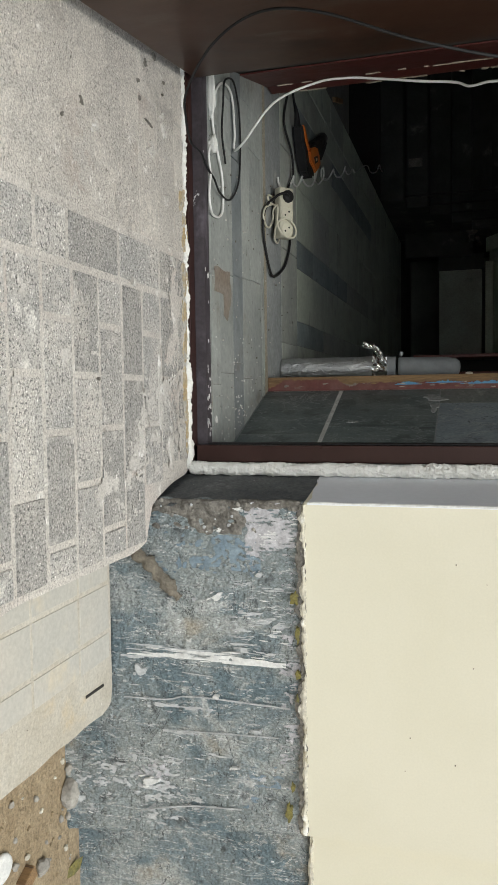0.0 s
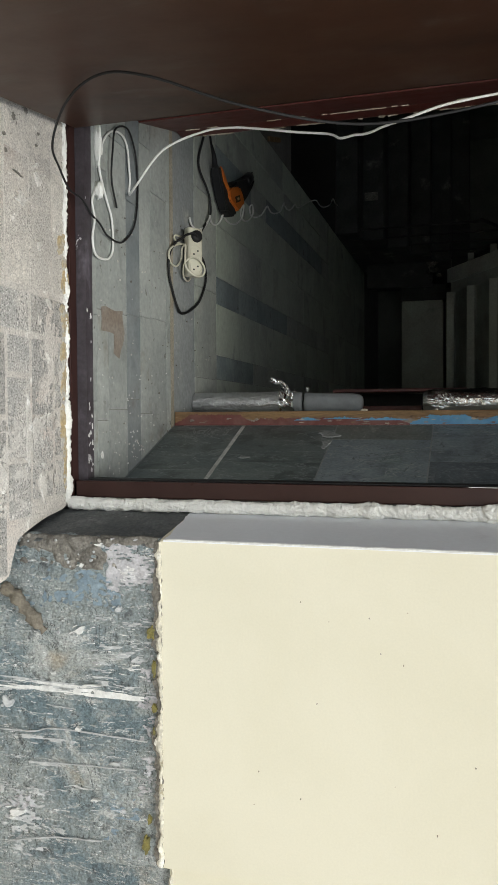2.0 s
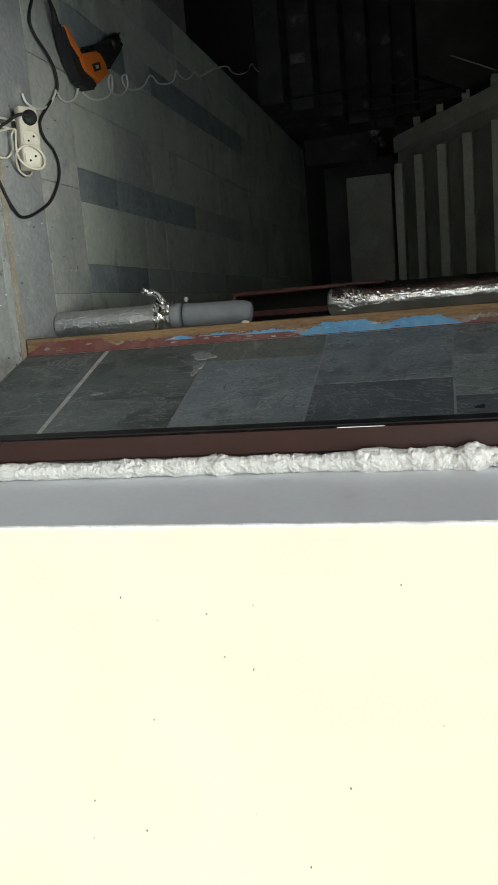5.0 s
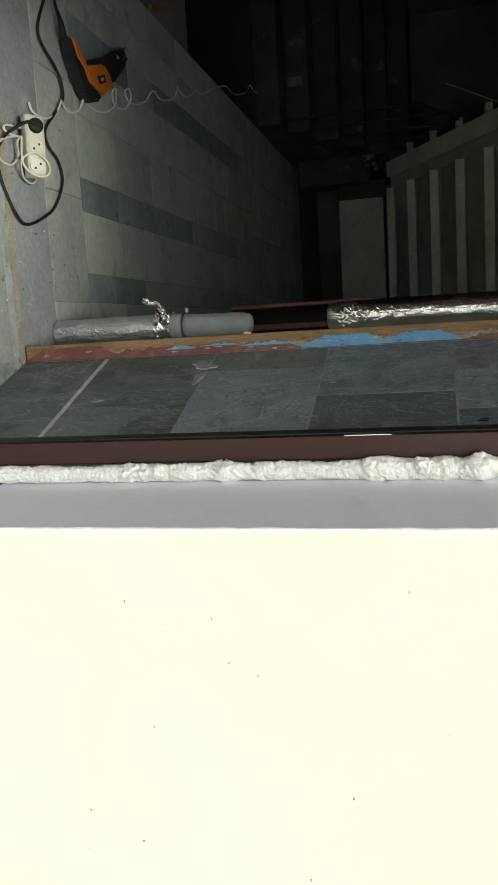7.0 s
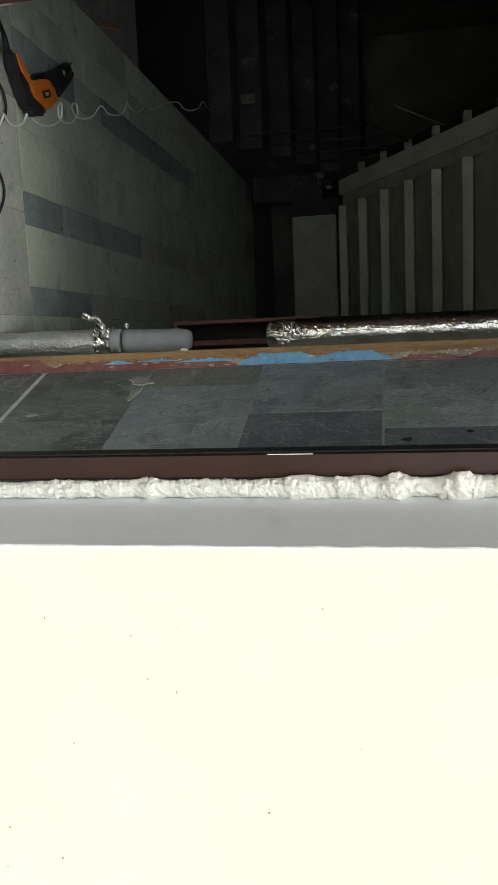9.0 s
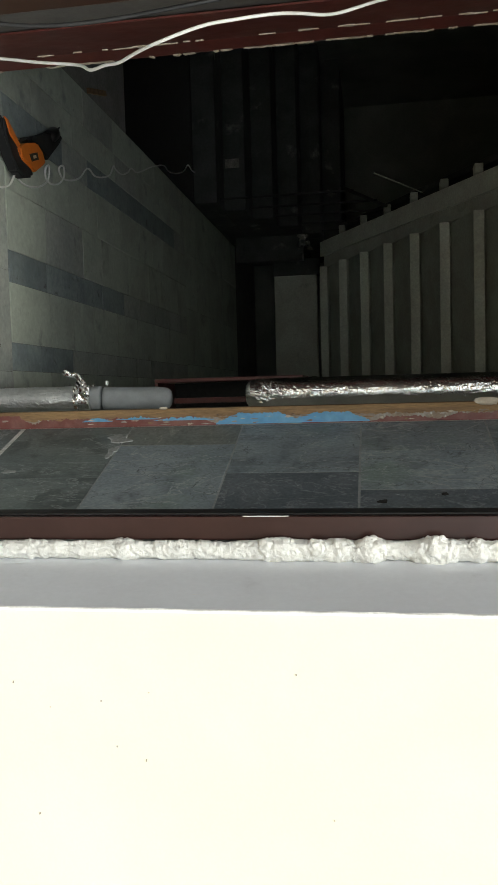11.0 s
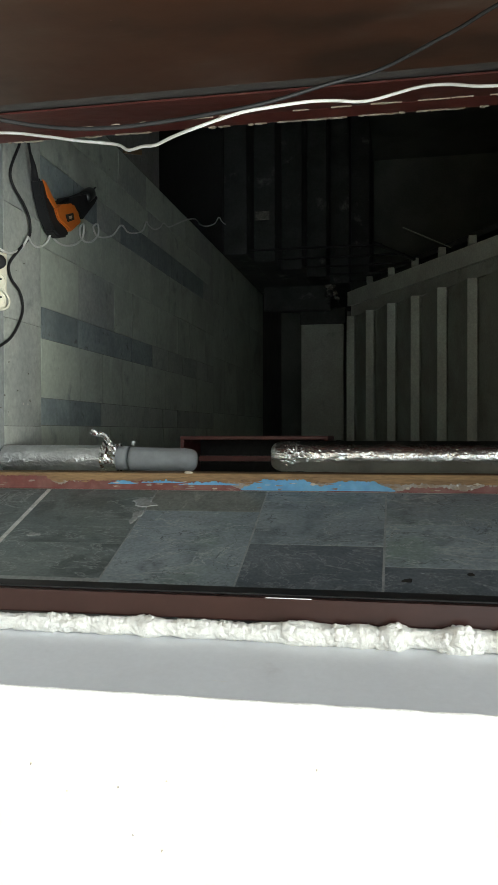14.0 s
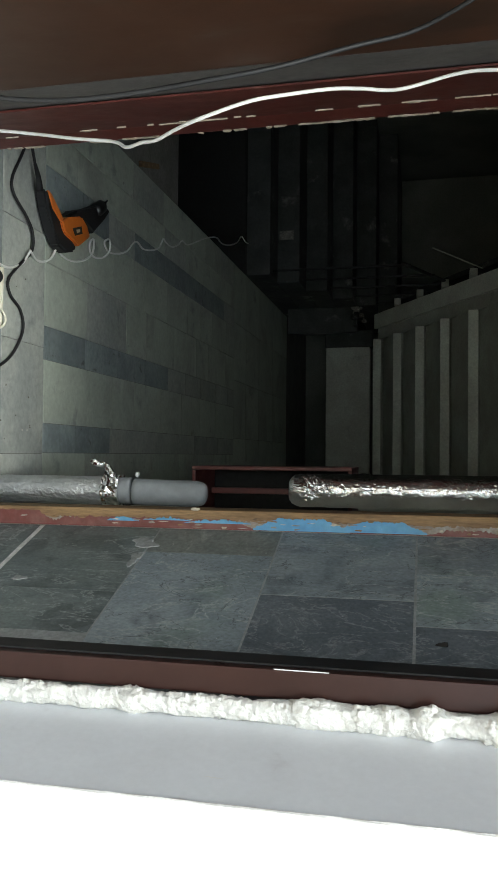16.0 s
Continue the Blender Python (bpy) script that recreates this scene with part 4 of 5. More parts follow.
part("foam_scrap", lump(-0.96, 0.305, 0.006, 0.06, 0.008, 0.010, 9, 0.5), FOAM, foam2, smooth=True)


def flat_mark(x, y, rx, ry, seed, mat, name, turn=0.0, z=-0.0228, label="", ragged=0.8):
    """A thin patch lying on the porch."""
    ob = part(name, blotch(0, 0, rx, ry, seed, y=-0.0006, depth=0.006, ragged=ragged, n=36), mat, porch, label)
    ob.matrix_basis = Matrix.Translation((x, y, z)) @ Matrix.Rotation(radians(turn), 4, "Z") @ Matrix.Rotation(radians(-90), 4, "X")


random.seed(41)
for k in range(26):
    x = random.choice((random.uniform(-0.70, -0.40), random.uniform(-0.42, -0.10)))
    flat_mark(x, 0.176 + random.uniform(-0.018, 0.010), random.uniform(0.012, 0.035), random.uniform(0.005, 0.013), k, OCHRE, "stain", z=-0.0216 + 0.00012 * (k % 9), label="rust-yellow stained cement" if k == 0 else "")
for k, (x, y, rx, ry, turn) in enumerate(((-0.264, 0.015, 0.035, 0.009, 6), (-0.194, 0.012, 0.045, 0.011, 2), (-0.733, -0.005, 0.011, 0.017, 0), (-0.795, 0.061, 0.020, 0.008, 20), (-0.522, 0.102, 0.012, 0.006, 40), (-0.448, -0.110, 0.006, 0.010, 0),
        (-0.966, -0.117, 0.012, 0.009, 0), (-0.706, -0.258, 0.010, 0.008, 0), (-0.290, -0.393, 0.010, 0.014, 0), (-0.194, -0.323, 0.006, 0.010, 0), (-0.143, -0.089, 0.022, 0.010, 30), (-0.646, 0.066, 0.010, 0.006, 0), (-0.060, -0.155, 0.014, 0.008, 0), (-0.099, 0.069, 0.03, 0.010, 10), (-0.042, -0.288, 0.008, 0.006, 0))):
    flat_mark(x, y, rx, ry, k + 20, CHALK, "smudge", turn, z=-0.0214 + 0.0001 * k, label="chalky white smudge" if k == 0 else "")
    for q in range(4):
        flat_mark(x + random.uniform(-1.6, 1.6) * rx, y + random.uniform(-2, 2) * ry, rx * random.uniform(0.1, 0.3), ry * random.uniform(0.15, 0.4), k * 5 + q, CHALK, "smudge", turn, z=-0.0212 + 0.00025 * q)
for k, (x, y) in enumerate(((-0.901, -0.031), (-0.932, 0.017), (-0.898, 0.067), (-0.869, 0.059), (-0.727, -0.310), (-0.820, -0.062), (-0.853, -0.067), (-0.896, 0.218), (-0.253, -0.270), (-0.683, -0.378), (-0.943, -0.353), (-0.970, -0.186))):
    flat_mark(x, y, 0.0065 if k < 2 else 0.004, 0.0055 if k < 2 else 0.0025, k + 60, PIT_GREY, "pit", k * 37, z=-0.0213, label="small dark pit" if k == 0 else "")
for k, (x, y, rx, turn) in enumerate(((-0.785, -0.020, 0.016, 80), (-0.728, -0.310, 0.008, 35))):
    flat_mark(x, y, rx, 0.0012, k + 80, PIT_GREY, "crack", turn, z=-0.0213)

# ---- pipes ----
duct1 = empty("insulated_pipe", "vertical pipe in grey lagging with a dull foil sleeve below", "pipe", "insulated pipes")


def facet(z, a, amp, fz=95.0, fa=4.2):
    """Sharp small creases of wrapped foil."""
    c, d = math.cos(a) * fa, math.sin(a) * fa
    return -amp * (abs(noise.noise((c, d, z * fz))) * 1.3 + abs(noise.noise((c * 2.1, d * 2.1, z * fz * 1.9 + 7))) * 0.8)


def crinkle(z, a, amp):
    return amp * noise.noise((math.cos(a) * 3, math.sin(a) * 3, z * 22)) + amp * 0.7 * noise.noise((math.cos(a) * 9, math.sin(a) * 9, z * 60))


za = [0.0 + 0.004 * k for k in range(81)]
part("foil_sleeve", tube([Vector((-0.307, 1.035, z)) for z in za], lambda i, a: 0.0370 + crinkle(za[i], a, 0.0014) + facet(za[i], a, 0.0017, 70.0, 3.4) - (0.004 if i == 0 else 0), 72), DUCT, duct1)
zb = [0.306 + 0.006 * k for k in range(9)]
part("foil_tape", tube([Vector((-0.307, 1.035, z)) for z in zb], lambda i, a: 0.0405 + crinkle(zb[i], a, 0.012) + 0.006 * noise.noise((math.cos(a) * 12, math.sin(a) * 12, zb[i] * 150)), 30), SHINY, duct1, "crumpled foil tape")
flap = smooth_line([(-0.339, 1.025, 0.335), (-0.357, 1.020, 0.325), (-0.373, 1.020, 0.31), (-0.375, 1.018, 0.293), (-0.385, 1.016, 0.275)], 5)
part("foil_flap", tube(flap, lambda i, a: (0.008 if abs(math.cos(a)) > 0.6 else 0.003) + 0.004 * noise.noise((i * 0.8, a * 2, 1)), 8), SHINY, duct1)
zc = [0.35 + 0.01 * k for k in range(4)]
part("lagging", tube([Vector((-0.307, 1.035, z)) for z in zc], 0.0341, 24), LAG, duct1, smooth=True)
lag = smooth_line([(-0.305, 1.035, 0.388), (-0.303, 1.037, 0.46), (-0.302, 1.040, 0.525), (-0.301, 1.043, 0.565), (-0.300, 1.046, 0.580)], 6)
part("lagging", tube(lag, lambda i, a: 0.0338 + 0.0008 * noise.noise((a, i * 0.3, 2)) - {24: 0.024, 23: 0.0165, 22: 0.0125, 21: 0.0095, 20: 0.0072, 19: 0.0053, 18: 0.0037, 17: 0.0024, 16: 0.0014, 15: 0.0006}.get(i, 0.0), 24), LAG, duct1, smooth=True)
part("foil_scrap", lump(-0.349, 1.025, 0.398, 0.008, 0.006, 0.006, 2, 0.5, 2), DUCT, duct1)
duct2 = empty("insulated_pipe", "vertical pipe wrapped in crinkled shiny foil", "pipe", "insulated pipes")
zd = [0.757, 0.760, 0.766, 0.775, 0.79] + [0.80 + 0.003 * k for k in range(708)]
rad = {0: 0.016, 1: 0.029, 2: 0.037, 3: 0.0425}
part("foil_sleeve", tube([Vector((-0.307, 1.24, z)) for z in zd], lambda i, a: rad.get(i, 0.0462) + crinkle(zd[i], a, 0.0007) + facet(zd[i], a, 0.0010 + 0.0018 * math.exp(-((zd[i] - 0.82) / 0.05) ** 2), 130.0, 6.5) + 0.003 * math.exp(-((zd[i] - 0.96) / 0.012) ** 2), 84), SHINY, duct2)

# ---- stairs ----
def sweep_x(prof, x0, x1):
    """A (y, z) profile drawn out along x."""
    bm = bmesh.new()
    a = [bm.verts.new((x0, y, z)) for y, z in prof]
    b = [bm.verts.new((x1, y, z)) for y, z in prof]
    bm.faces.new(a)
    bm.faces.new(b[::-1])
    for i in range(len(prof)):
        j = (i + 1) % len(prof)
        bm.faces.new((a[i], a[j], b[j], b[i]))
    return bm


flight = empty("stair_flight", "pale concrete stair flight rising overhead, seen from below", "stairs")
RUN, RISE, XS = 0.295, 0.170, -1.345
for k in range(13):
    y, z = 5.49 - RUN * k, 0.736 + RISE * k
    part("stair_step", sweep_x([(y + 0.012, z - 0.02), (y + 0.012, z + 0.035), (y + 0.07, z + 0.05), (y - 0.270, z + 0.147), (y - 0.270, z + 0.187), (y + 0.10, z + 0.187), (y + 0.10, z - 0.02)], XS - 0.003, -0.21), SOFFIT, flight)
    part("nosing", box(XS, -0.212, y, y + 0.0115, z - 0.027, z + 0.034, 0.003), LITSTAIR, flight, "paler step edge with the door light painted in")
    part("step_end", box(XS - 0.265, XS - 0.213, y - 0.02, y + 0.07, z - 0.02, z + 0.03, 0.006), STAIR, flight)
SL, TOP = RISE / RUN, 3.4
# The stringer takes the paler concrete too, for the light along its underside.
for name, low_z, high_z, x0, x1, mat in (("stringer", 0.712, 0.855, XS - 0.212, XS - 0.092, LITSTAIR), ("soffit_edge", 0.742, 0.855, XS - 0.091, XS - 0.004, STAIR), ("outer_rail", 0.797, 0.897, XS - 0.315, XS - 0.279, STEPDARK)):
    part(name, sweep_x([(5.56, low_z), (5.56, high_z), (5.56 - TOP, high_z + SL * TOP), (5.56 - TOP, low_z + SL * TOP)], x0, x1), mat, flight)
part("base_panel", box(-1.290, -0.21, 5.54, 5.64, 0.322, 0.680, 0.006), STAIR, flight)
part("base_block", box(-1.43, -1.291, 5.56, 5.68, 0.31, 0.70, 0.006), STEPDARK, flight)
tagged(part("landing", box(-3.0, -0.2, 0.971, 2.16, 2.92, 3.10), STAIR), "concrete half landing high over the door", "landing", kind="structure")
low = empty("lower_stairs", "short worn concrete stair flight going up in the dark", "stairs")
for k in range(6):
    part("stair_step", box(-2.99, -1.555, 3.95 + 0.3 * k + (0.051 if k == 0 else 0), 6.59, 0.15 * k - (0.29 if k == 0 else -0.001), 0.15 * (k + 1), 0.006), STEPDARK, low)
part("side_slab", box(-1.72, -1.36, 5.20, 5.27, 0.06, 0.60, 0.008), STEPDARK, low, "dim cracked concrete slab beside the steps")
rubble = random.Random(19)
for k in range(22):
    part("broken_edge", lump(rubble.uniform(-1.72, -1.37), 5.19, 0.60 + rubble.uniform(-0.03, 0.06), rubble.uniform(0.012, 0.035), 0.015, rubble.uniform(0.010, 0.028), k * 1.9, 0.5, 2), (CEMENT, STEPDARK)[k % 2], low)
part("chipped_patch", box(-1.90, -1.84, 4.238, 4.249, 0.165, 0.262, 0.003), CEMENT, low, "pale chipped patch")
rail = empty("stair_railing", "dark metal stair railing with thin bars", "railing")
part("handrail", tube(smooth_line([(-1.60, 4.05, 0.98), (-1.60, 4.7, 1.30), (-1.60, 5.5, 1.72)], 5), 0.012, 10), BLACK, rail, smooth=True)
for k in range(5):
    part("bar", tube([Vector((-1.60, 4.10 + 0.3 * k, 0.15 * (k + 1) - 0.01)), Vector((-1.60, 4.10 + 0.3 * k, 1.03 + 0.15 * k))], 0.008, 8), BLACK, rail)
part("bent_bar", tube([Vector((-1.755, 4.3, 1.162)), Vector((-1.685, 4.3, 1.31)), Vector((-1.605, 4.3, 1.478))], 0.004, 8), SOFFIT, rail, "loose pale bar")
cab = empty("red_box", "red-brown painted open metal box on the wall", "box")
for b in ((-0.366, -0.354, 1.50, 1.74, 0.40, 0.905), (-0.353, -0.201, 1.501, 1.74, 0.40, 0.412), (-0.353, -0.201, 1.501, 1.74, 0.893, 0.905)):
    part("side_panel", box(*b, 0.002), REDPAINT, cab)
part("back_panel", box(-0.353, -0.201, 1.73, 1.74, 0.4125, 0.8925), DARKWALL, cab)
part("lip", box(-0.300, -0.282, 1.480, 1.499, 0.47, 0.74, 0.002), REDPAINT, cab)

# ---- tools and cables on the floor ----
strip = empty("power_strip", "cream three-socket power strip tilted on its coiled flex", "power strip")
strip.matrix_world = Matrix.Translation((-0.797, 0.917, 0.039)) @ Matrix.Rotation(radians(-1.5), 4, "Z") @ Matrix.Rotation(radians(38), 4, "X")
part("body", box(-0.082, 0.078, -0.027, 0.027, -0.016, 0.016, 0.007), IVORY, strip, smooth=True)
for k, x in enumerate((-0.052, 0.0, 0.050)):
    bm = bmesh.new()
    rr = [(0.0225, 0.0162), (0.0225, 0.0185), (0.0200, 0.0185), (0.0195, 0.0140), (0.0, 0.0140)]
    rings = [[bm.verts.new((x + r * math.cos(2 * math.pi * q / 24), r * math.sin(2 * math.pi * q / 24), z)) for q in range(24)] for r, z in rr[:-1]]
    for p, q in zip(rings, rings[1:]):
        for j in range(24):
            bm.faces.new((p[j], p[(j + 1) % 24], q[(j + 1) % 24], q[j]))
    bm.faces.new(rings[-1])
    sock = part("socket", bm, IVORY, strip, smooth=False)
    for dx, dy in ((-0.006, 0.0075), (0.006, -0.0075)):
        part("pin_hole", tube([Vector((x + dx, dy, 0.0135)), Vector((x + dx, dy, 0.0172))], 0.0030, 10), RUBBER, sock)
plug = part("plug", tube([Vector((-0.052, 0, z)) for z in (0.015, 0.017, 0.026, 0.029, 0.030)], lambda i, a: (0.019, 0.020, 0.019, 0.016, 0.009)[i], 20), RUBBER, strip, "black plug", smooth=True)

wire_w = empty("extension_flex", "cream power strip flex coiled loosely and wavy along the floor", "cable")
coil = smooth_line([(-0.868, 0.928, 0.020), (-0.848, 0.901, 0.014), (-0.839, 0.830, 0.012), (-0.827, 0.817, 0.012), (-0.819, 0.844, 0.013), (-0.825, 0.909, 0.014), (-0.818, 0.863, 0.014), (-0.796, 0.801, 0.010), (-0.768, 0.777, 0.008), (-0.744, 0.798, 0.008), (-0.744, 0.845, 0.008),
                    (-0.771, 0.880, 0.010), (-0.804, 0.873, 0.016), (-0.815, 0.871, 0.026), (-0.810, 0.870, 0.030), (-0.766, 0.863, 0.030), (-0.737, 0.867, 0.036), (-0.719, 0.889, 0.054), (-0.722, 0.913, 0.072), (-0.742, 0.922, 0.077), (-0.764, 0.915, 0.070), (-0.778, 0.896, 0.054), (-0.772, 0.875, 0.040),
                    (-0.754, 0.863, 0.028), (-0.725, 0.889, 0.014), (-0.712, 0.925, 0.010), (-0.718, 0.959, 0.008), (-0.739, 0.984, 0.007)], 7)
part("coil", tube(coil, 0.0031, 8), IVORY, wire_w, smooth=True)
garland = [(-0.931, 0.973, 0.006), (-0.911, 0.993, 0.006), (-0.908, 1.054, 0.006), (-0.937, 1.127, 0.006), (-0.971, 1.147, 0.018), (-0.979, 1.153, 0.018), (-0.969, 1.205, 0.006), (-0.971, 1.248, 0.006), (-0.995, 1.302, 0.006), (-1.027, 1.311, 0.018), (-1.040, 1.316, 0.018), (-1.024, 1.368, 0.006), (-1.021, 1.439, 0.006), (-1.046, 1.534, 0.006), (-1.087, 1.604, 0.006), (-1.129, 1.587, 0.018),
           (-1.111, 1.556, 0.018), (-1.088, 1.585, 0.006), (-1.078, 1.626, 0.006), (-1.098, 1.701, 0.006), (-1.129, 1.725, 0.018), (-1.165, 1.721, 0.018), (-1.145, 1.677, 0.018), (-1.129, 1.735, 0.006), (-1.138, 1.812, 0.006), (-1.175, 1.916, 0.006), (-1.219, 1.958, 0.018), (-1.239, 2.035, 0.006), (-1.229, 2.086, 0.006), (-1.245, 2.174, 0.006), (-1.287, 2.290, 0.006), (-1.327, 2.301, 0.018),
           (-1.331, 2.373, 0.006), (-1.333, 2.456, 0.006), (-1.366, 2.547, 0.006), (-1.402, 2.609, 0.006), (-1.405, 2.691, 0.006), (-1.461, 2.845, 0.006), (-1.524, 3.011, 0.006), (-1.584, 3.215, 0.006), (-1.582, 3.326, 0.006), (-1.615, 3.492, 0.006), (-1.686, 3.698, 0.006), (-1.754, 3.812, 0.006), (-1.751, 3.943, 0.006), (-1.805, 4.215, 0.006), (-1.910, 4.580, 0.006), (-2.033, 4.952, 0.006)]
part("curly_flex", tube(smooth_line(garland, 5), 0.0036, 6), WHITECABLE, wire_w, smooth=True)

cord = empty("tool_cord", "black rubber tool cord looping on the floor to the plug", "cable")
pts = [(-0.847, 0.898, 0.060), (-0.854, 0.884, 0.050), (-0.847, 0.866, 0.036), (-0.830, 0.844, 0.024), (-0.813, 0.822, 0.012), (-0.767, 0.786, 0.006), (-0.710, 0.785, 0.006), (-0.656, 0.816, 0.006), (-0.615, 0.855, 0.006), (-0.600, 0.892, 0.006), (-0.614, 0.958, 0.006), (-0.659, 1.060, 0.006), (-0.720, 1.122, 0.006), (-0.766, 1.140, 0.006),
       (-0.807, 1.119, 0.006), (-0.836, 1.067, 0.006), (-0.876, 1.056, 0.006), (-0.928, 1.112, 0.006), (-0.985, 1.176, 0.010), (-1.037, 1.180, 0.010), (-1.075, 1.143, 0.010), (-1.116, 1.077, 0.008), (-1.160, 1.069, 0.006), (-1.244, 1.120, 0.006), (-1.301, 1.151, 0.006), (-1.330, 1.160, 0.006), (-1.290, 1.164, 0.012), (-1.232, 1.171, 0.020)]
part("flex", tube(smooth_line(pts, 7), 0.0042, 8), RUBBER, cord, smooth=True)

drill = empty("electric_drill", "orange and black corded electric drill lying on its side", "drill")


def slab(outline, z0, z1, bevel):
    return prism(outline, z0, z1, bevel=bevel)


dz = 0.006
part("handle", slab([(-1.172, 1.204), (-1.13, 1.238), (-1.108, 1.303), (-1.08, 1.326), (-1.055, 1.4), (-1.037, 1.396), (-1.018, 1.332), (-1.027, 1.287), (-1.066, 1.249), (-1.119, 1.206), (-1.169, 1.191)], dz, dz + 0.037, 0.007), RUBBER, drill, "black rubber grip and motor end")
part("trigger", slab([(-1.169, 1.202), (-1.165, 1.222), (-1.115, 1.301), (-1.101, 1.284), (-1.124, 1.234)], dz + 0.032, dz + 0.041, 0.002), ORANGE, drill, "orange trigger strip")
shell = part("shell", slab([(-1.104, 1.281), (-1.125, 1.325), (-1.158, 1.424), (-1.13, 1.455), (-1.109, 1.49), (-1.056, 1.405), (-1.071, 1.304)], dz - 0.002, dz + 0.046, 0.006), ORANGE, drill, "orange plastic shell")
badge = part("badge", slab([(-1.099, 1.352), (-1.122, 1.413), (-1.101, 1.422), (-1.08, 1.369)], dz + 0.0455, dz + 0.0475, 0.0), RUBBER, shell, "black badge")
part("badge_mark", slab([(-1.1, 1.374), (-1.109, 1.399), (-1.101, 1.402), (-1.092, 1.381)], dz + 0.0477, dz + 0.0487, 0.0), CHIP, badge)
part("gear_housing", slab([(-1.124, 1.314), (-1.166, 1.391), (-1.201, 1.485), (-1.25, 1.588), (-1.253, 1.636), (-1.242, 1.662), (-1.205, 1.609), (-1.127, 1.522), (-1.163, 1.443)], dz, dz + 0.042, 0.008), RUBBER, drill)
axis = [Vector((-1.212, 1.548, 0.034)), Vector((-1.222, 1.566, 0.034)), Vector((-1.246, 1.606, 0.034)), Vector((-1.252, 1.616, 0.034)), Vector((-1.256, 1.622, 0.034))]
part("chuck", tube(axis, lambda i, a: (0.021, 0.024, 0.023, 0.017, 0.008)[i], 18), STEEL, drill, "dark steel chuck", smooth=True)
part("drill_bit", tube([Vector((-1.254, 1.619, 0.034)), Vector((-1.284, 1.660, 0.034))], 0.003, 8), STEEL, drill, "thin steel drill bit")
part("cord_guard", tube([Vector((-1.160, 1.188, 0.026)), Vector((-1.200, 1.178, 0.026)), Vector((-1.235, 1.170, 0.020))], lambda i, a: (0.012, 0.008, 0.005)[i], 12), RUBBER, drill, smooth=True)

white_cable = empty("white_cable", "white mains cable looped on the floor and hanging from the frame", "cable")
loop = [(-0.822, 0.268, 0.0135), (-0.793, 0.255, 0.0135), (-0.753, 0.267, 0.0135), (-0.708, 0.255, 0.0135), (-0.674, 0.263, 0.0135), (-0.665, 0.305, 0.006), (-0.671, 0.352, 0.006), (-0.693, 0.381, 0.006), (-0.732, 0.387, 0.006), (-0.783, 0.379, 0.006), (-0.816, 0.356, 0.006), (-0.854, 0.330, 0.006), (-0.893, 0.311, 0.006), (-0.939, 0.317, 0.006), (-0.977, 0.341, 0.006), (-1.006, 0.375, 0.006), (-1.020, 0.412, 0.006), (-1.022, 0.455, 0.006), (-0.999, 0.482, 0.006), (-0.955, 0.491, 0.006), (-0.917, 0.497, 0.006), (-0.876, 0.491, 0.006),
        (-0.877, 0.430, 0.053), (-0.965, 0.432, 0.131), (-1.010, 0.454, 0.234), (-1.015, 0.460, 0.315), (-0.998, 0.450, 0.404), (-0.975, 0.431, 0.491), (-0.954, 0.411, 0.579), (-0.933, 0.389, 0.612),
        (-0.928, 0.363, 0.650), (-0.921, 0.342, 0.683), (-0.922, 0.312, 0.725), (-0.922, 0.280, 0.775), (-0.941, 0.278, 0.853), (-0.956, 0.299, 0.907), (-0.976, 0.336, 0.970), (-0.991, 0.376, 1.015), (-0.998, 0.406, 1.075), (-1.021, 0.420, 1.165), (-1.025, 0.426, 1.220), (-1.013, 0.422, 1.321), (-1.015, 0.411, 1.595), (-1.013, 0.380, 1.90), (-1.020, 0.361, 2.10)]
part("flex", tube(smooth_line(loop, 8), 0.0031, 10), WHITECABLE, white_cable, smooth=True)
black_cable = empty("black_cable", "black cable looping on the floor and out past the door leaf", "cable")
loop = [(-0.818, 0.411, 0.006), (-0.883, 0.373, 0.010), (-0.960, 0.374, 0.014), (-1.020, 0.395, 0.012), (-1.048, 0.464, 0.012), (-1.024, 0.515, 0.008), (-0.973, 0.544, 0.006), (-0.887, 0.550, 0.005), (-0.797, 0.523, 0.006), (-0.733, 0.440, 0.008), (-0.729, 0.349, 0.010), (-0.749, 0.293, 0.014), (-0.760, 0.250, 0.014),
        (-0.786, 0.204, 0.012), (-0.797, 0.160, 0.004), (-0.821, 0.082, 0.022), (-0.840, -0.015, 0.060), (-0.876, -0.122, 0.153), (-0.884, -0.197, 0.262), (-0.849, -0.238, 0.379), (-0.787, -0.218, 0.545), (-0.755, -0.165, 0.736), (-0.775, -0.135, 0.935), (-0.822, -0.077, 1.045),
        (-0.848, -0.050, 1.112), (-0.868, -0.085, 1.195), (-0.878, -0.150, 1.297), (-0.876, -0.185, 1.55), (-0.880, -0.15, 1.95), (-0.890, -0.08, 2.12)]
part("flex", tube(smooth_line(loop, 8), 0.0026, 10), RUBBER, black_cable, smooth=True)
stick = part("wooden_stick", box(-0.011, 0.011, -0.11, 0.11, 0.0, 0.014, 0.003), WOOD)
stick.matrix_basis = pose(-1.59, 2.15, 0.001, 0, 0, 17)
tagged(stick, "short bare wooden stick lying on the floor", "stick")

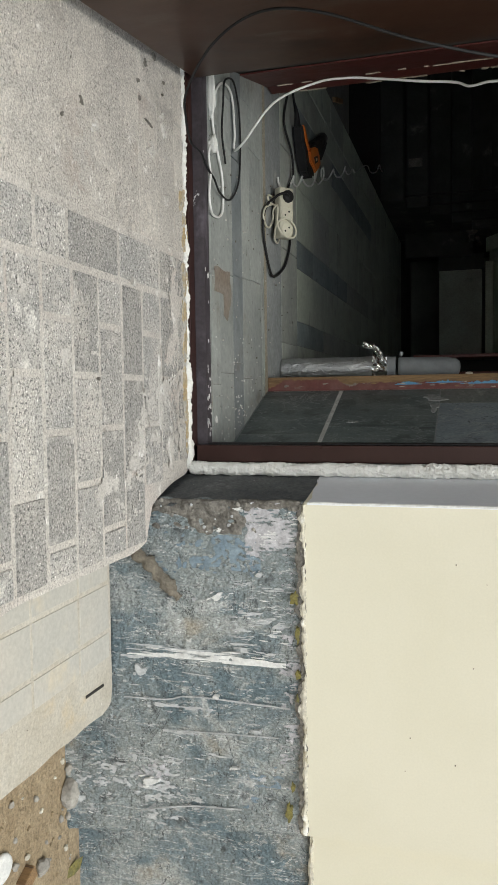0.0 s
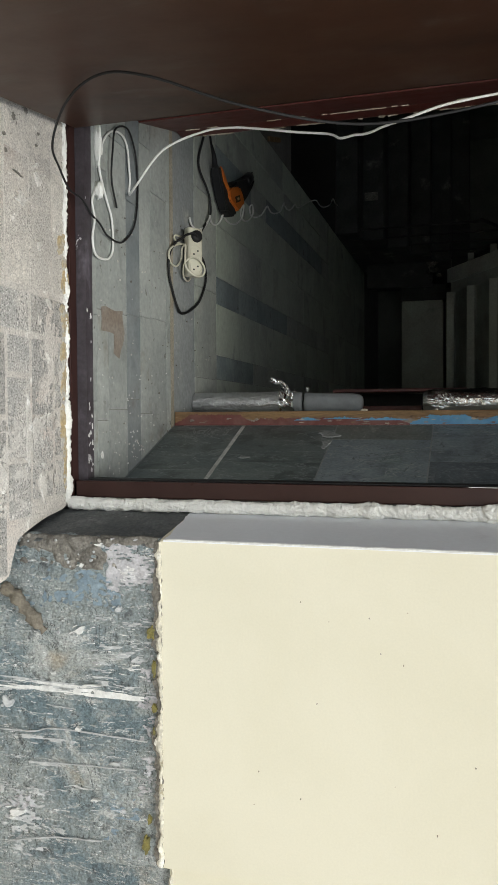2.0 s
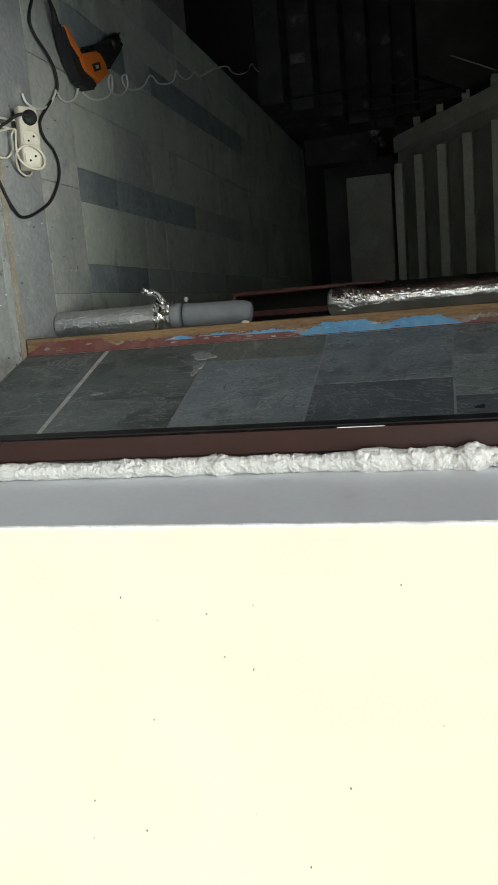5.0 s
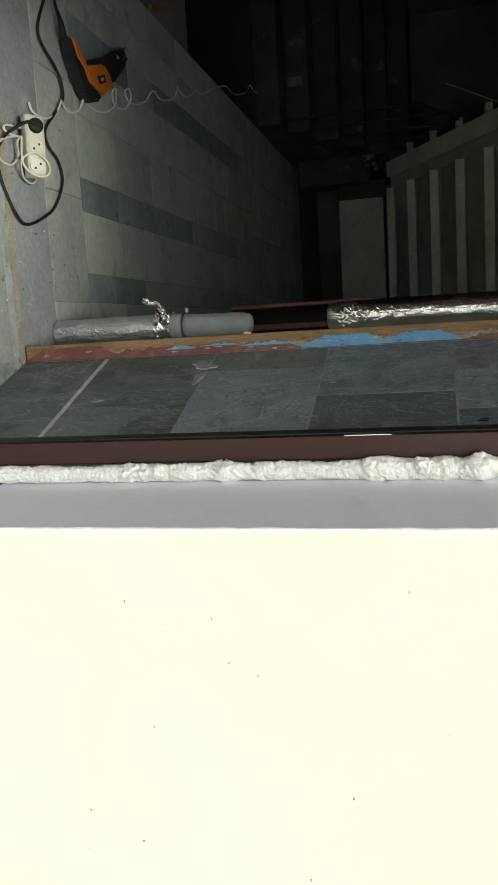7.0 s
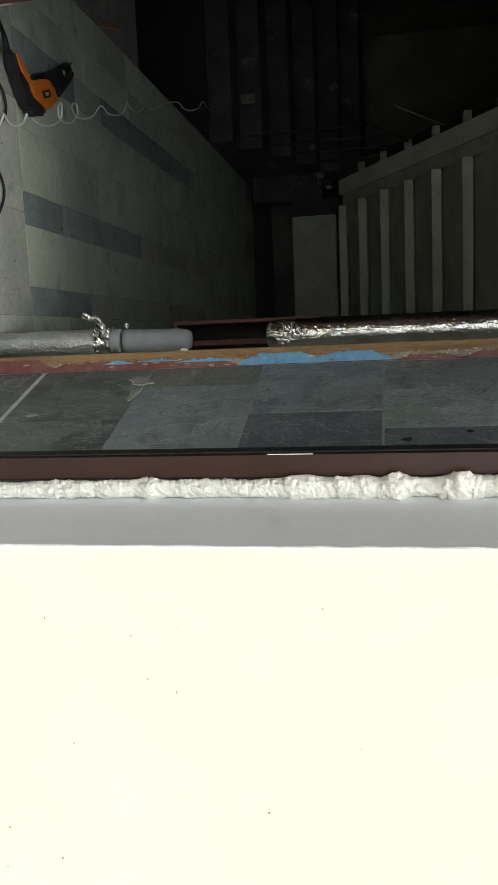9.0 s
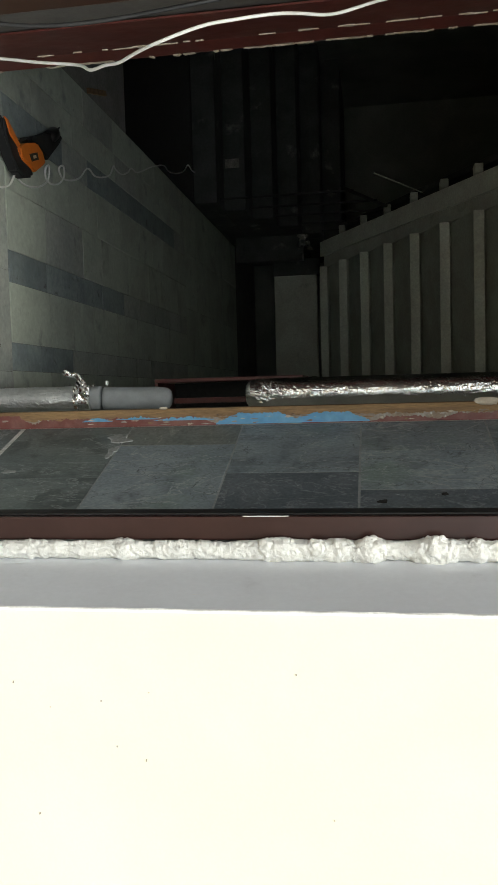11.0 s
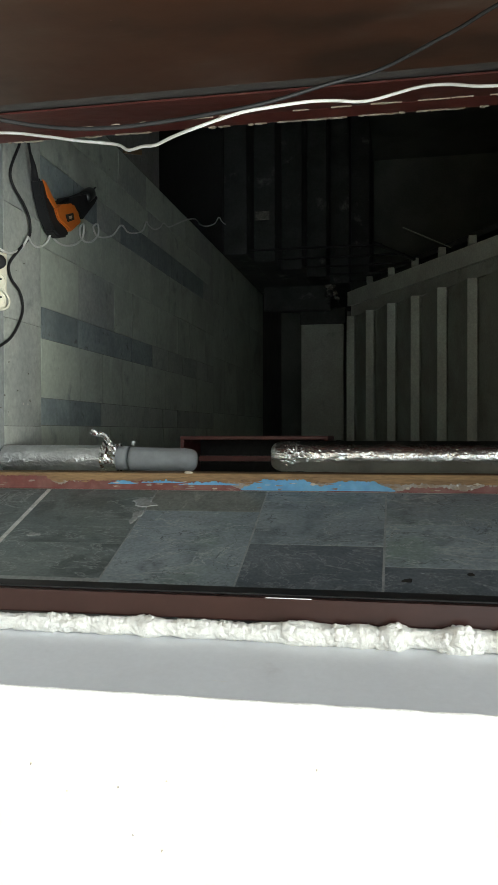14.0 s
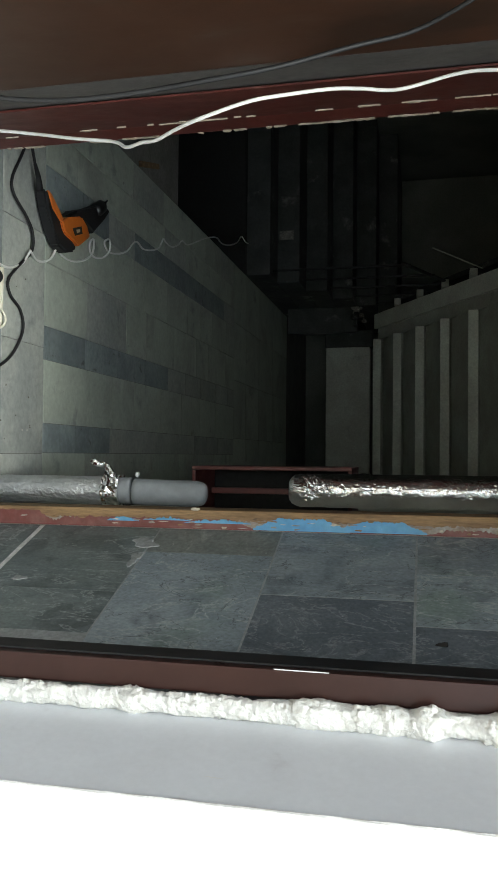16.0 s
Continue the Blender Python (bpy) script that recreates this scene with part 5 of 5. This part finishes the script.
# ---- debris on the soil ----
random.seed(11)
for k in range(26):
    x, y, s = random.uniform(0.52, 1.05), random.uniform(-0.42, 0.04), random.choice((0.007, 0.009, 0.012, 0.018))
    if k == 0:
        x, y, s = 0.681, 0.005, 0.030
    if k == 1:
        x, y, s = 0.629, 0.012, 0.016
    st = part("stone", lump(0, 0, 0, s * 1.2, s, s * 0.7, k * 1.7, 0.35, 2), PEBBLE if k % 3 or k == 0 else CRUST)
    st.matrix_basis = pose(x, y, -0.27 + s * 0.45, 0, 0, random.uniform(0, 360))
    tagged(st, "grey weathered stone lying on the soil", "stone", "stones on the soil")
for k in range(60):
    x, y, sz = random.uniform(0.50, 0.98), random.uniform(-0.40, 0.03), random.uniform(0.0025, 0.006)
    st = part("crumb", lump(0, 0, 0, sz * 1.3, sz, sz * 0.8, k * 2.3, 0.4, 1), (PEBBLE, SOIL, CRUST, SOIL)[k % 4], ground)
    st.matrix_basis = pose(x, y, -0.27 + sz * 0.3, 0, 0, random.uniform(0, 360))
wood_bit = part("wood_scrap", box(-0.014, 0.014, -0.022, 0.022, 0, 0.022, 0.003), WOOD)
wood_bit.matrix_basis = pose(0.772, -0.181, -0.271, 0, 0, 25)
tagged(wood_bit, "small block of scrap wood on the soil", "wood scrap")
disc = part("lid", tube([Vector((0, 0, z)) for z in (0, 0.004, 0.008, 0.009)], lambda i, a: (0.030, 0.032, 0.030, 0.026)[i], 24), WHITE, smooth=True)
disc.matrix_basis = pose(0.705, -0.262, -0.269, 6, 4, 0)
tagged(disc, "round white plastic lid on the soil", "lid")
bm = bmesh.new()
lf = [(0, -0.03, 0.004), (0.010, -0.012, 0.010), (0.012, 0.008, 0.012), (0.004, 0.030, 0.008), (-0.008, 0.010, 0.004), (-0.010, -0.010, 0.003)]
vs = [bm.verts.new(p) for p in lf]
bm.faces.new(vs)
ext = bmesh.ops.extrude_face_region(bm, geom=bm.faces[:])
bmesh.ops.translate(bm, verts=[v for v in ext["geom"] if isinstance(v, bmesh.types.BMVert)], vec=(0, 0, 0.0012))
fallen = part("fallen_leaf", bm, MOSS)
fallen.matrix_basis = pose(0.868, 0.02, -0.270, 12, -8, 30)
tagged(fallen, "yellowed fallen leaf on the soil", "leaf")

# ---- pieces: wall slates ----
slates = empty("wall_tiles", "dark grey slate wall tiles with pale joints", "wall tiles", kind="structure")
P1, D = Vector((-0.2325, 0.836)), Vector((0.379, -1.0)).normalized()
NRM = Vector((D.y, -D.x))
rows = [(0.0, 0.228, (0.338,)), (0.240, 0.528, (0.284, 0.430)), (0.5305, 0.812, (0.116,)), (0.8145, 1.102, (0.268,)), (1.1045, 1.392, (0.164, 0.349)), (1.3945, 1.69, (0.15, 0.40)), (1.6925, 1.98, (0.30,)), (1.9825, 2.118, (0.2,))]
LOOK = {(0, 0): SLATE_DEEP, (0, 1): SLATE_DEEP, (1, 0): SLATE_DEEP, (1, 1): SLATE_DEEP, (2, 0): SLATE_PALE, (3, 1): SLATE_MOTTLED, (4, 2): SLATE_MOTTLED}


def on_wall(s0, s1, front, back):
    """Plan corners of a strip of the slanting wall between two runs along it."""
    return [tuple(P1 + D * s - NRM * d) for s, d in ((s0, front), (s1, front), (s1, back), (s0, back))]


for r, (z0, z1, cuts) in enumerate(rows):
    edges = [0.0, *cuts, 0.600]
    for c, (s0, s1) in enumerate(zip(edges, edges[1:])):
        g = 0.0006
        proud = random.uniform(-0.0006, 0.0004)
        part("tile", prism(on_wall(s0 + 1.3 * g, s1 - 1.3 * g, -proud, 0.012), z0 + g, z1 - g, bevel=0.0006), LOOK.get((r, c), SLATE), slates)
part("grout_line", prism(on_wall(0.004, 0.600, -0.0004, 0.004), 0.2286, 0.2394), WHITEGROUT, slates, "wide white grout joint")
for s, z, w, h, sd in ((0.076, 0.515, 0.022, 0.030, 1), (0.150, 0.520, 0.030, 0.014, 2), (0.40, 1.15, 0.005, 0.011, 3), (0.37, 1.27, 0.006, 0.005, 6), (0.25, 0.30, 0.010, 0.012, 5)):
    bm = blotch(0, 0, w, h, sd, y=-0.0022, depth=0.003, ragged=0.8)
    chip = part("chip", bm, DARK if sd in (3, 6) else GROUT, slates, "dark fleck" if sd in (3, 6) else "pale chipped patch")
    q = P1 + D * s
    chip.matrix_basis = Matrix.Translation((q.x, q.y, z)) @ Matrix.Rotation(math.atan2(D.y, D.x), 4, "Z")

# ---- pieces: floor tiles ----
def floor_piece(plan, mat, lift=0.0, name="tile"):
    part(name, prism(plan, -0.012, lift, bevel=0.001), mat, floor)


def clip_passage(x0, x1, y0, y1):
    """A passage tile cut to the slanting side walls."""
    right = lambda y: -0.2325 + (0.836 - y) * 0.379 - 0.002
    left = lambda y: -1.03 - (y - 0.27) * 0.263 + 0.002
    return [(max(x0, left(y0)), y0), (min(x1, right(y0)), y0), (min(x1, right(y1)), y1), (max(x0, left(y1)), y1)]


random.seed(21)
bands = [(0.2635, 0.301, "w", (-1.3, -0.78, -0.52, -0.30, 0.1)), (0.302, 0.366, "w", (-1.3, -0.90, -0.536, -0.25, 0.1)), (0.367, 0.483, "w", (-1.3, -1.0, -0.541, -0.28, 0.1)), (0.484, 0.573, "b", (-1.3, -0.86, -0.547, -0.31, 0.1)),
         (0.574, 0.655, "w", (-1.6, -1.05, -0.552, -0.27, 0.1)), (0.656, 0.775, "w", (-1.6, -0.93, -0.557, 0.1)), (0.776, 0.808, "w", (-1.6, -0.72, 0.1))]
for y0, y1, kind, cuts in bands:
    for x0, x1 in zip(cuts, cuts[1:]):
        pl = clip_passage(x0 + 0.001, x1 - 0.001, y0, y1)
        if pl[1][0] - pl[0][0] > 0.02:
            floor_piece(pl, TILE_BAND if kind == "b" else TILE_PALE, random.uniform(-0.0012, 0.0))
floor_piece(clip_passage(-1.6, 0.1, 0.8095, 0.834), SANDCEM, 0.001, "sill_strip")
part("brown_stain", prism(jagged([(-0.540, 0.328), (-0.550, 0.460), (-0.495, 0.465), (-0.446, 0.441), (-0.422, 0.436), (-0.428, 0.398), (-0.479, 0.400), (-0.485, 0.326)], 0.016, 4, 0.012), -0.002, 0.0009), RUST, floor, "rust-brown stain on the tiles")
part("paint_dot", prism([(-0.160 + 0.008 * math.cos(k * 0.63) * (1.3 if k % 3 else 1), 0.323 + 0.006 * math.sin(k * 0.63)) for k in range(10)], -0.002, 0.0015), WHITE, floor, "white paint drop")
grit = random.Random(53)
for k in range(120):
    x, y = (grit.uniform(-0.90, -0.20), grit.uniform(0.31, 1.22)) if k % 3 else (grit.uniform(-0.40, -0.06), grit.uniform(0.31, 0.80))
    if x > -0.25 + max(0.0, 0.836 - y) * 0.36:
        continue
    r = grit.uniform(0.0008, 0.0026)
    part("speck", prism([(x + r * math.cos(q * 1.05) * grit.uniform(0.6, 1.4), y + r * math.sin(q * 1.05) * grit.uniform(0.6, 1.4)) for q in range(6)], -0.002, 0.0016), (WHITE, PIT_GREY, CHALK)[k % 3], floor)
for k in range(60):
    x, y = grit.gauss(-0.17, 0.05), grit.gauss(0.52, 0.045) if k % 3 else grit.uniform(0.31, 0.62)
    if x > -0.245 + max(0.0, 0.836 - y) * 0.36:
        continue
    r = grit.uniform(0.0005, 0.0014)
    part("splash", prism([(x + 1.7 * r * math.cos(q * 1.05) * grit.uniform(0.6, 1.4), y + r * math.sin(q * 1.05) * grit.uniform(0.6, 1.4)) for q in range(6)], -0.002, 0.0016), (WHITE, CHALK)[k % 2], floor)
# hall floor
part("cement_band", prism([(-1.33, 0.932), (-0.242, 0.932), (-0.202, 0.972), (-0.202, 1.035), (-1.55, 1.035), (-1.55, 0.932)], -0.012, -0.002), CEMENTDARK, floor, "grey cement band")
part("cement_band", prism([(-1.178, 0.836), (-0.278, 0.836), (-0.278, 0.9315), (-1.178, 0.9315)], -0.012, -0.0025), CEMENTDARK, floor, "grey cement band")
xs = [-1.548, -1.36, -1.06, -0.72, -0.40, -0.205]
for x0, x1 in zip(xs, xs[1:]):
    floor_piece([(x0 + 0.001, 1.037), (x1 - 0.001, 1.037), (x1 - 0.001, 1.276), (x0 + 0.001, 1.276)], TILE_GREY, random.uniform(-0.001, 0))
lanes = [(-0.402, -0.205, "w"), (-0.492, -0.404, "m"), (-0.684, -0.494, "w"), (-0.786, -0.686, "b"), (-0.98, -0.788, "w"), (-1.165, -0.982, "w"), (-1.275, -1.167, "b"), (-1.40, -1.277, "w"), (-1.549, -1.402, "w")]
for n, (x0, x1, kind) in enumerate(lanes):
    y = 1.279
    while y < 3.66:
        ln = random.choice((0.30, 0.31, 0.22, 0.36)) if kind == "w" else random.choice((0.26, 0.29, 0.22))
        y1 = min(y + ln, 3.675)
        mat = TILE
        if kind == "b" and (y < 2.35 if n == 3 else y < 1.6 or 2.0 < y < 3.4):
            mat = TILE_BLUE
        elif kind == "m" and y < 1.7:
            mat = TILE_BLUE
        elif kind != "w" or random.random() < 0.07:
            mat = TILE_GREY
        floor_piece([(x0, y + 0.001), (x1, y + 0.001), (x1, y1 - 0.001), (x0, y1 - 0.001)], mat, random.uniform(-0.0012, 0.0003))
        y = y1
for y0, y1 in ((3.677, 4.0), (4.002, 4.4), (4.402, 4.9), (4.902, 5.5)):
    for x0, x1 in zip((-1.548, -1.2, -0.85, -0.5), (-1.202, -0.852, -0.502, -0.205)):
        floor_piece([(x0, y0), (x1, y0), (x1, y1), (x0, y1)], TILE, -0.002)

# ---- pieces: porch pavers
def paver(x0, x1, y0, y1, mat, lift):
    part("paver", prism([(x0, y0), (x1, y0), (x1, y1), (x0, y1)], -0.036, -0.026 + lift, bevel=0.0014), mat, porch)


random.seed(31)
g = 0.0062
for r in range(-12, 5):
    y0, y1 = 0.028 + 0.0965 * (r - 3) + g, 0.028 + 0.0965 * (r - 2) - g
    if y0 > 0.15:
        continue
    y1 = min(y1, 0.185)
    cuts = (-0.441, -0.258, -0.068, 0.083) if r % 2 else (-0.441, -0.350, -0.163, 0.024, 0.083)
    for a, b in zip(cuts, cuts[1:]):
        b = min(b, 0.083 if y1 < -0.06 else -0.018 - (y1 + 0.04) * 0.22)
        if b - a > 0.03:
            paver(a + g, b - g, y0 + random.uniform(-0.002, 0.002), y1, PAVER, 0.0026 + random.uniform(-0.0008, 0.001))
    q, k = -0.545, 0
    while q > -1.25:
        w = 0.19 if k or r % 2 else 0.10
        paver(max(q - w, -1.3) + g * 0.3, q - g * 0.3, y0 - g * 0.7, y1 + g * 0.7 if y1 < 0.18 else y1, WORN, 0.0009 + random.uniform(-0.0003, 0.0004))
        q -= w
        k += 1
ys = (-1.17, -0.97, -0.87, -0.67, -0.57, -0.469, -0.368, -0.172, 0.026, 0.188)
for a, b in zip(ys, ys[1:]):
    paver(-0.533, -0.449, a + g, b - g, PAVER, 0.0022)


def skin(x0, x1, y0, y1, thr, seed, z, freq=14.0, cell=0.005):
    """A dried wash of cement over the pavers that breaks up towards its edges."""
    bm = bmesh.new()
    nx, ny = int((x1 - x0) / cell), int((y1 - y0) / cell)
    pts = {}

    def corner(i, k):
        if (i, k) not in pts:
            x, y = x0 + (x1 - x0) * i / nx, y0 + (y1 - y0) * k / ny
            w = noise.noise_vector((x * 160, y * 160, seed)) * cell * 0.45
            pts[(i, k)] = bm.verts.new((x + w.x, y + w.y, z))
        return pts[(i, k)]

    for i in range(nx):
        for k in range(ny):
            u, v = (i + 0.5) / nx, (k + 0.5) / ny
            x, y = x0 + (x1 - x0) * u, y0 + (y1 - y0) * v
            fade = 1 - max(abs(2 * u - 1), abs(2 * v - 1)) ** 3
            m = 0.6 * noise.noise((x * freq, y * freq, seed)) + 0.4 * noise.noise((x * freq * 3, y * freq * 3, seed + 1)) + 0.4 * noise.noise((x * freq * 9, y * freq * 9, seed + 2)) + 0.5 * (fade - 1)
            if m > thr:
                bm.faces.new((corner(i, k), corner(i + 1, k), corner(i + 1, k + 1), corner(i, k + 1)))
    return bm


part("cement_wash", skin(-0.30, -0.005, -0.14, 0.10, 0.02, 3.0, -0.0219, cell=0.0024), CHALK, porch, "pale cement wash over the pavers")
part("cement_wash", skin(-0.16, 0.085, -0.32, -0.07, 0.10, 5.0, -0.0220, cell=0.0024), CHALK, porch)
part("cement_wash", skin(-0.56, -0.08, 0.03, 0.192, -0.02, 7.0, -0.0221, cell=0.003), PORCH, porch)
part("cement_wash", skin(-1.30, -0.50, -0.95, 0.19, -0.16, 9.0, -0.0245, 7.0), WORN, porch)
part("cement_wash", skin(-0.47, -0.10, -0.75, 0.02, 0.34, 11.0, -0.0222, cell=0.003), CHALK, porch)
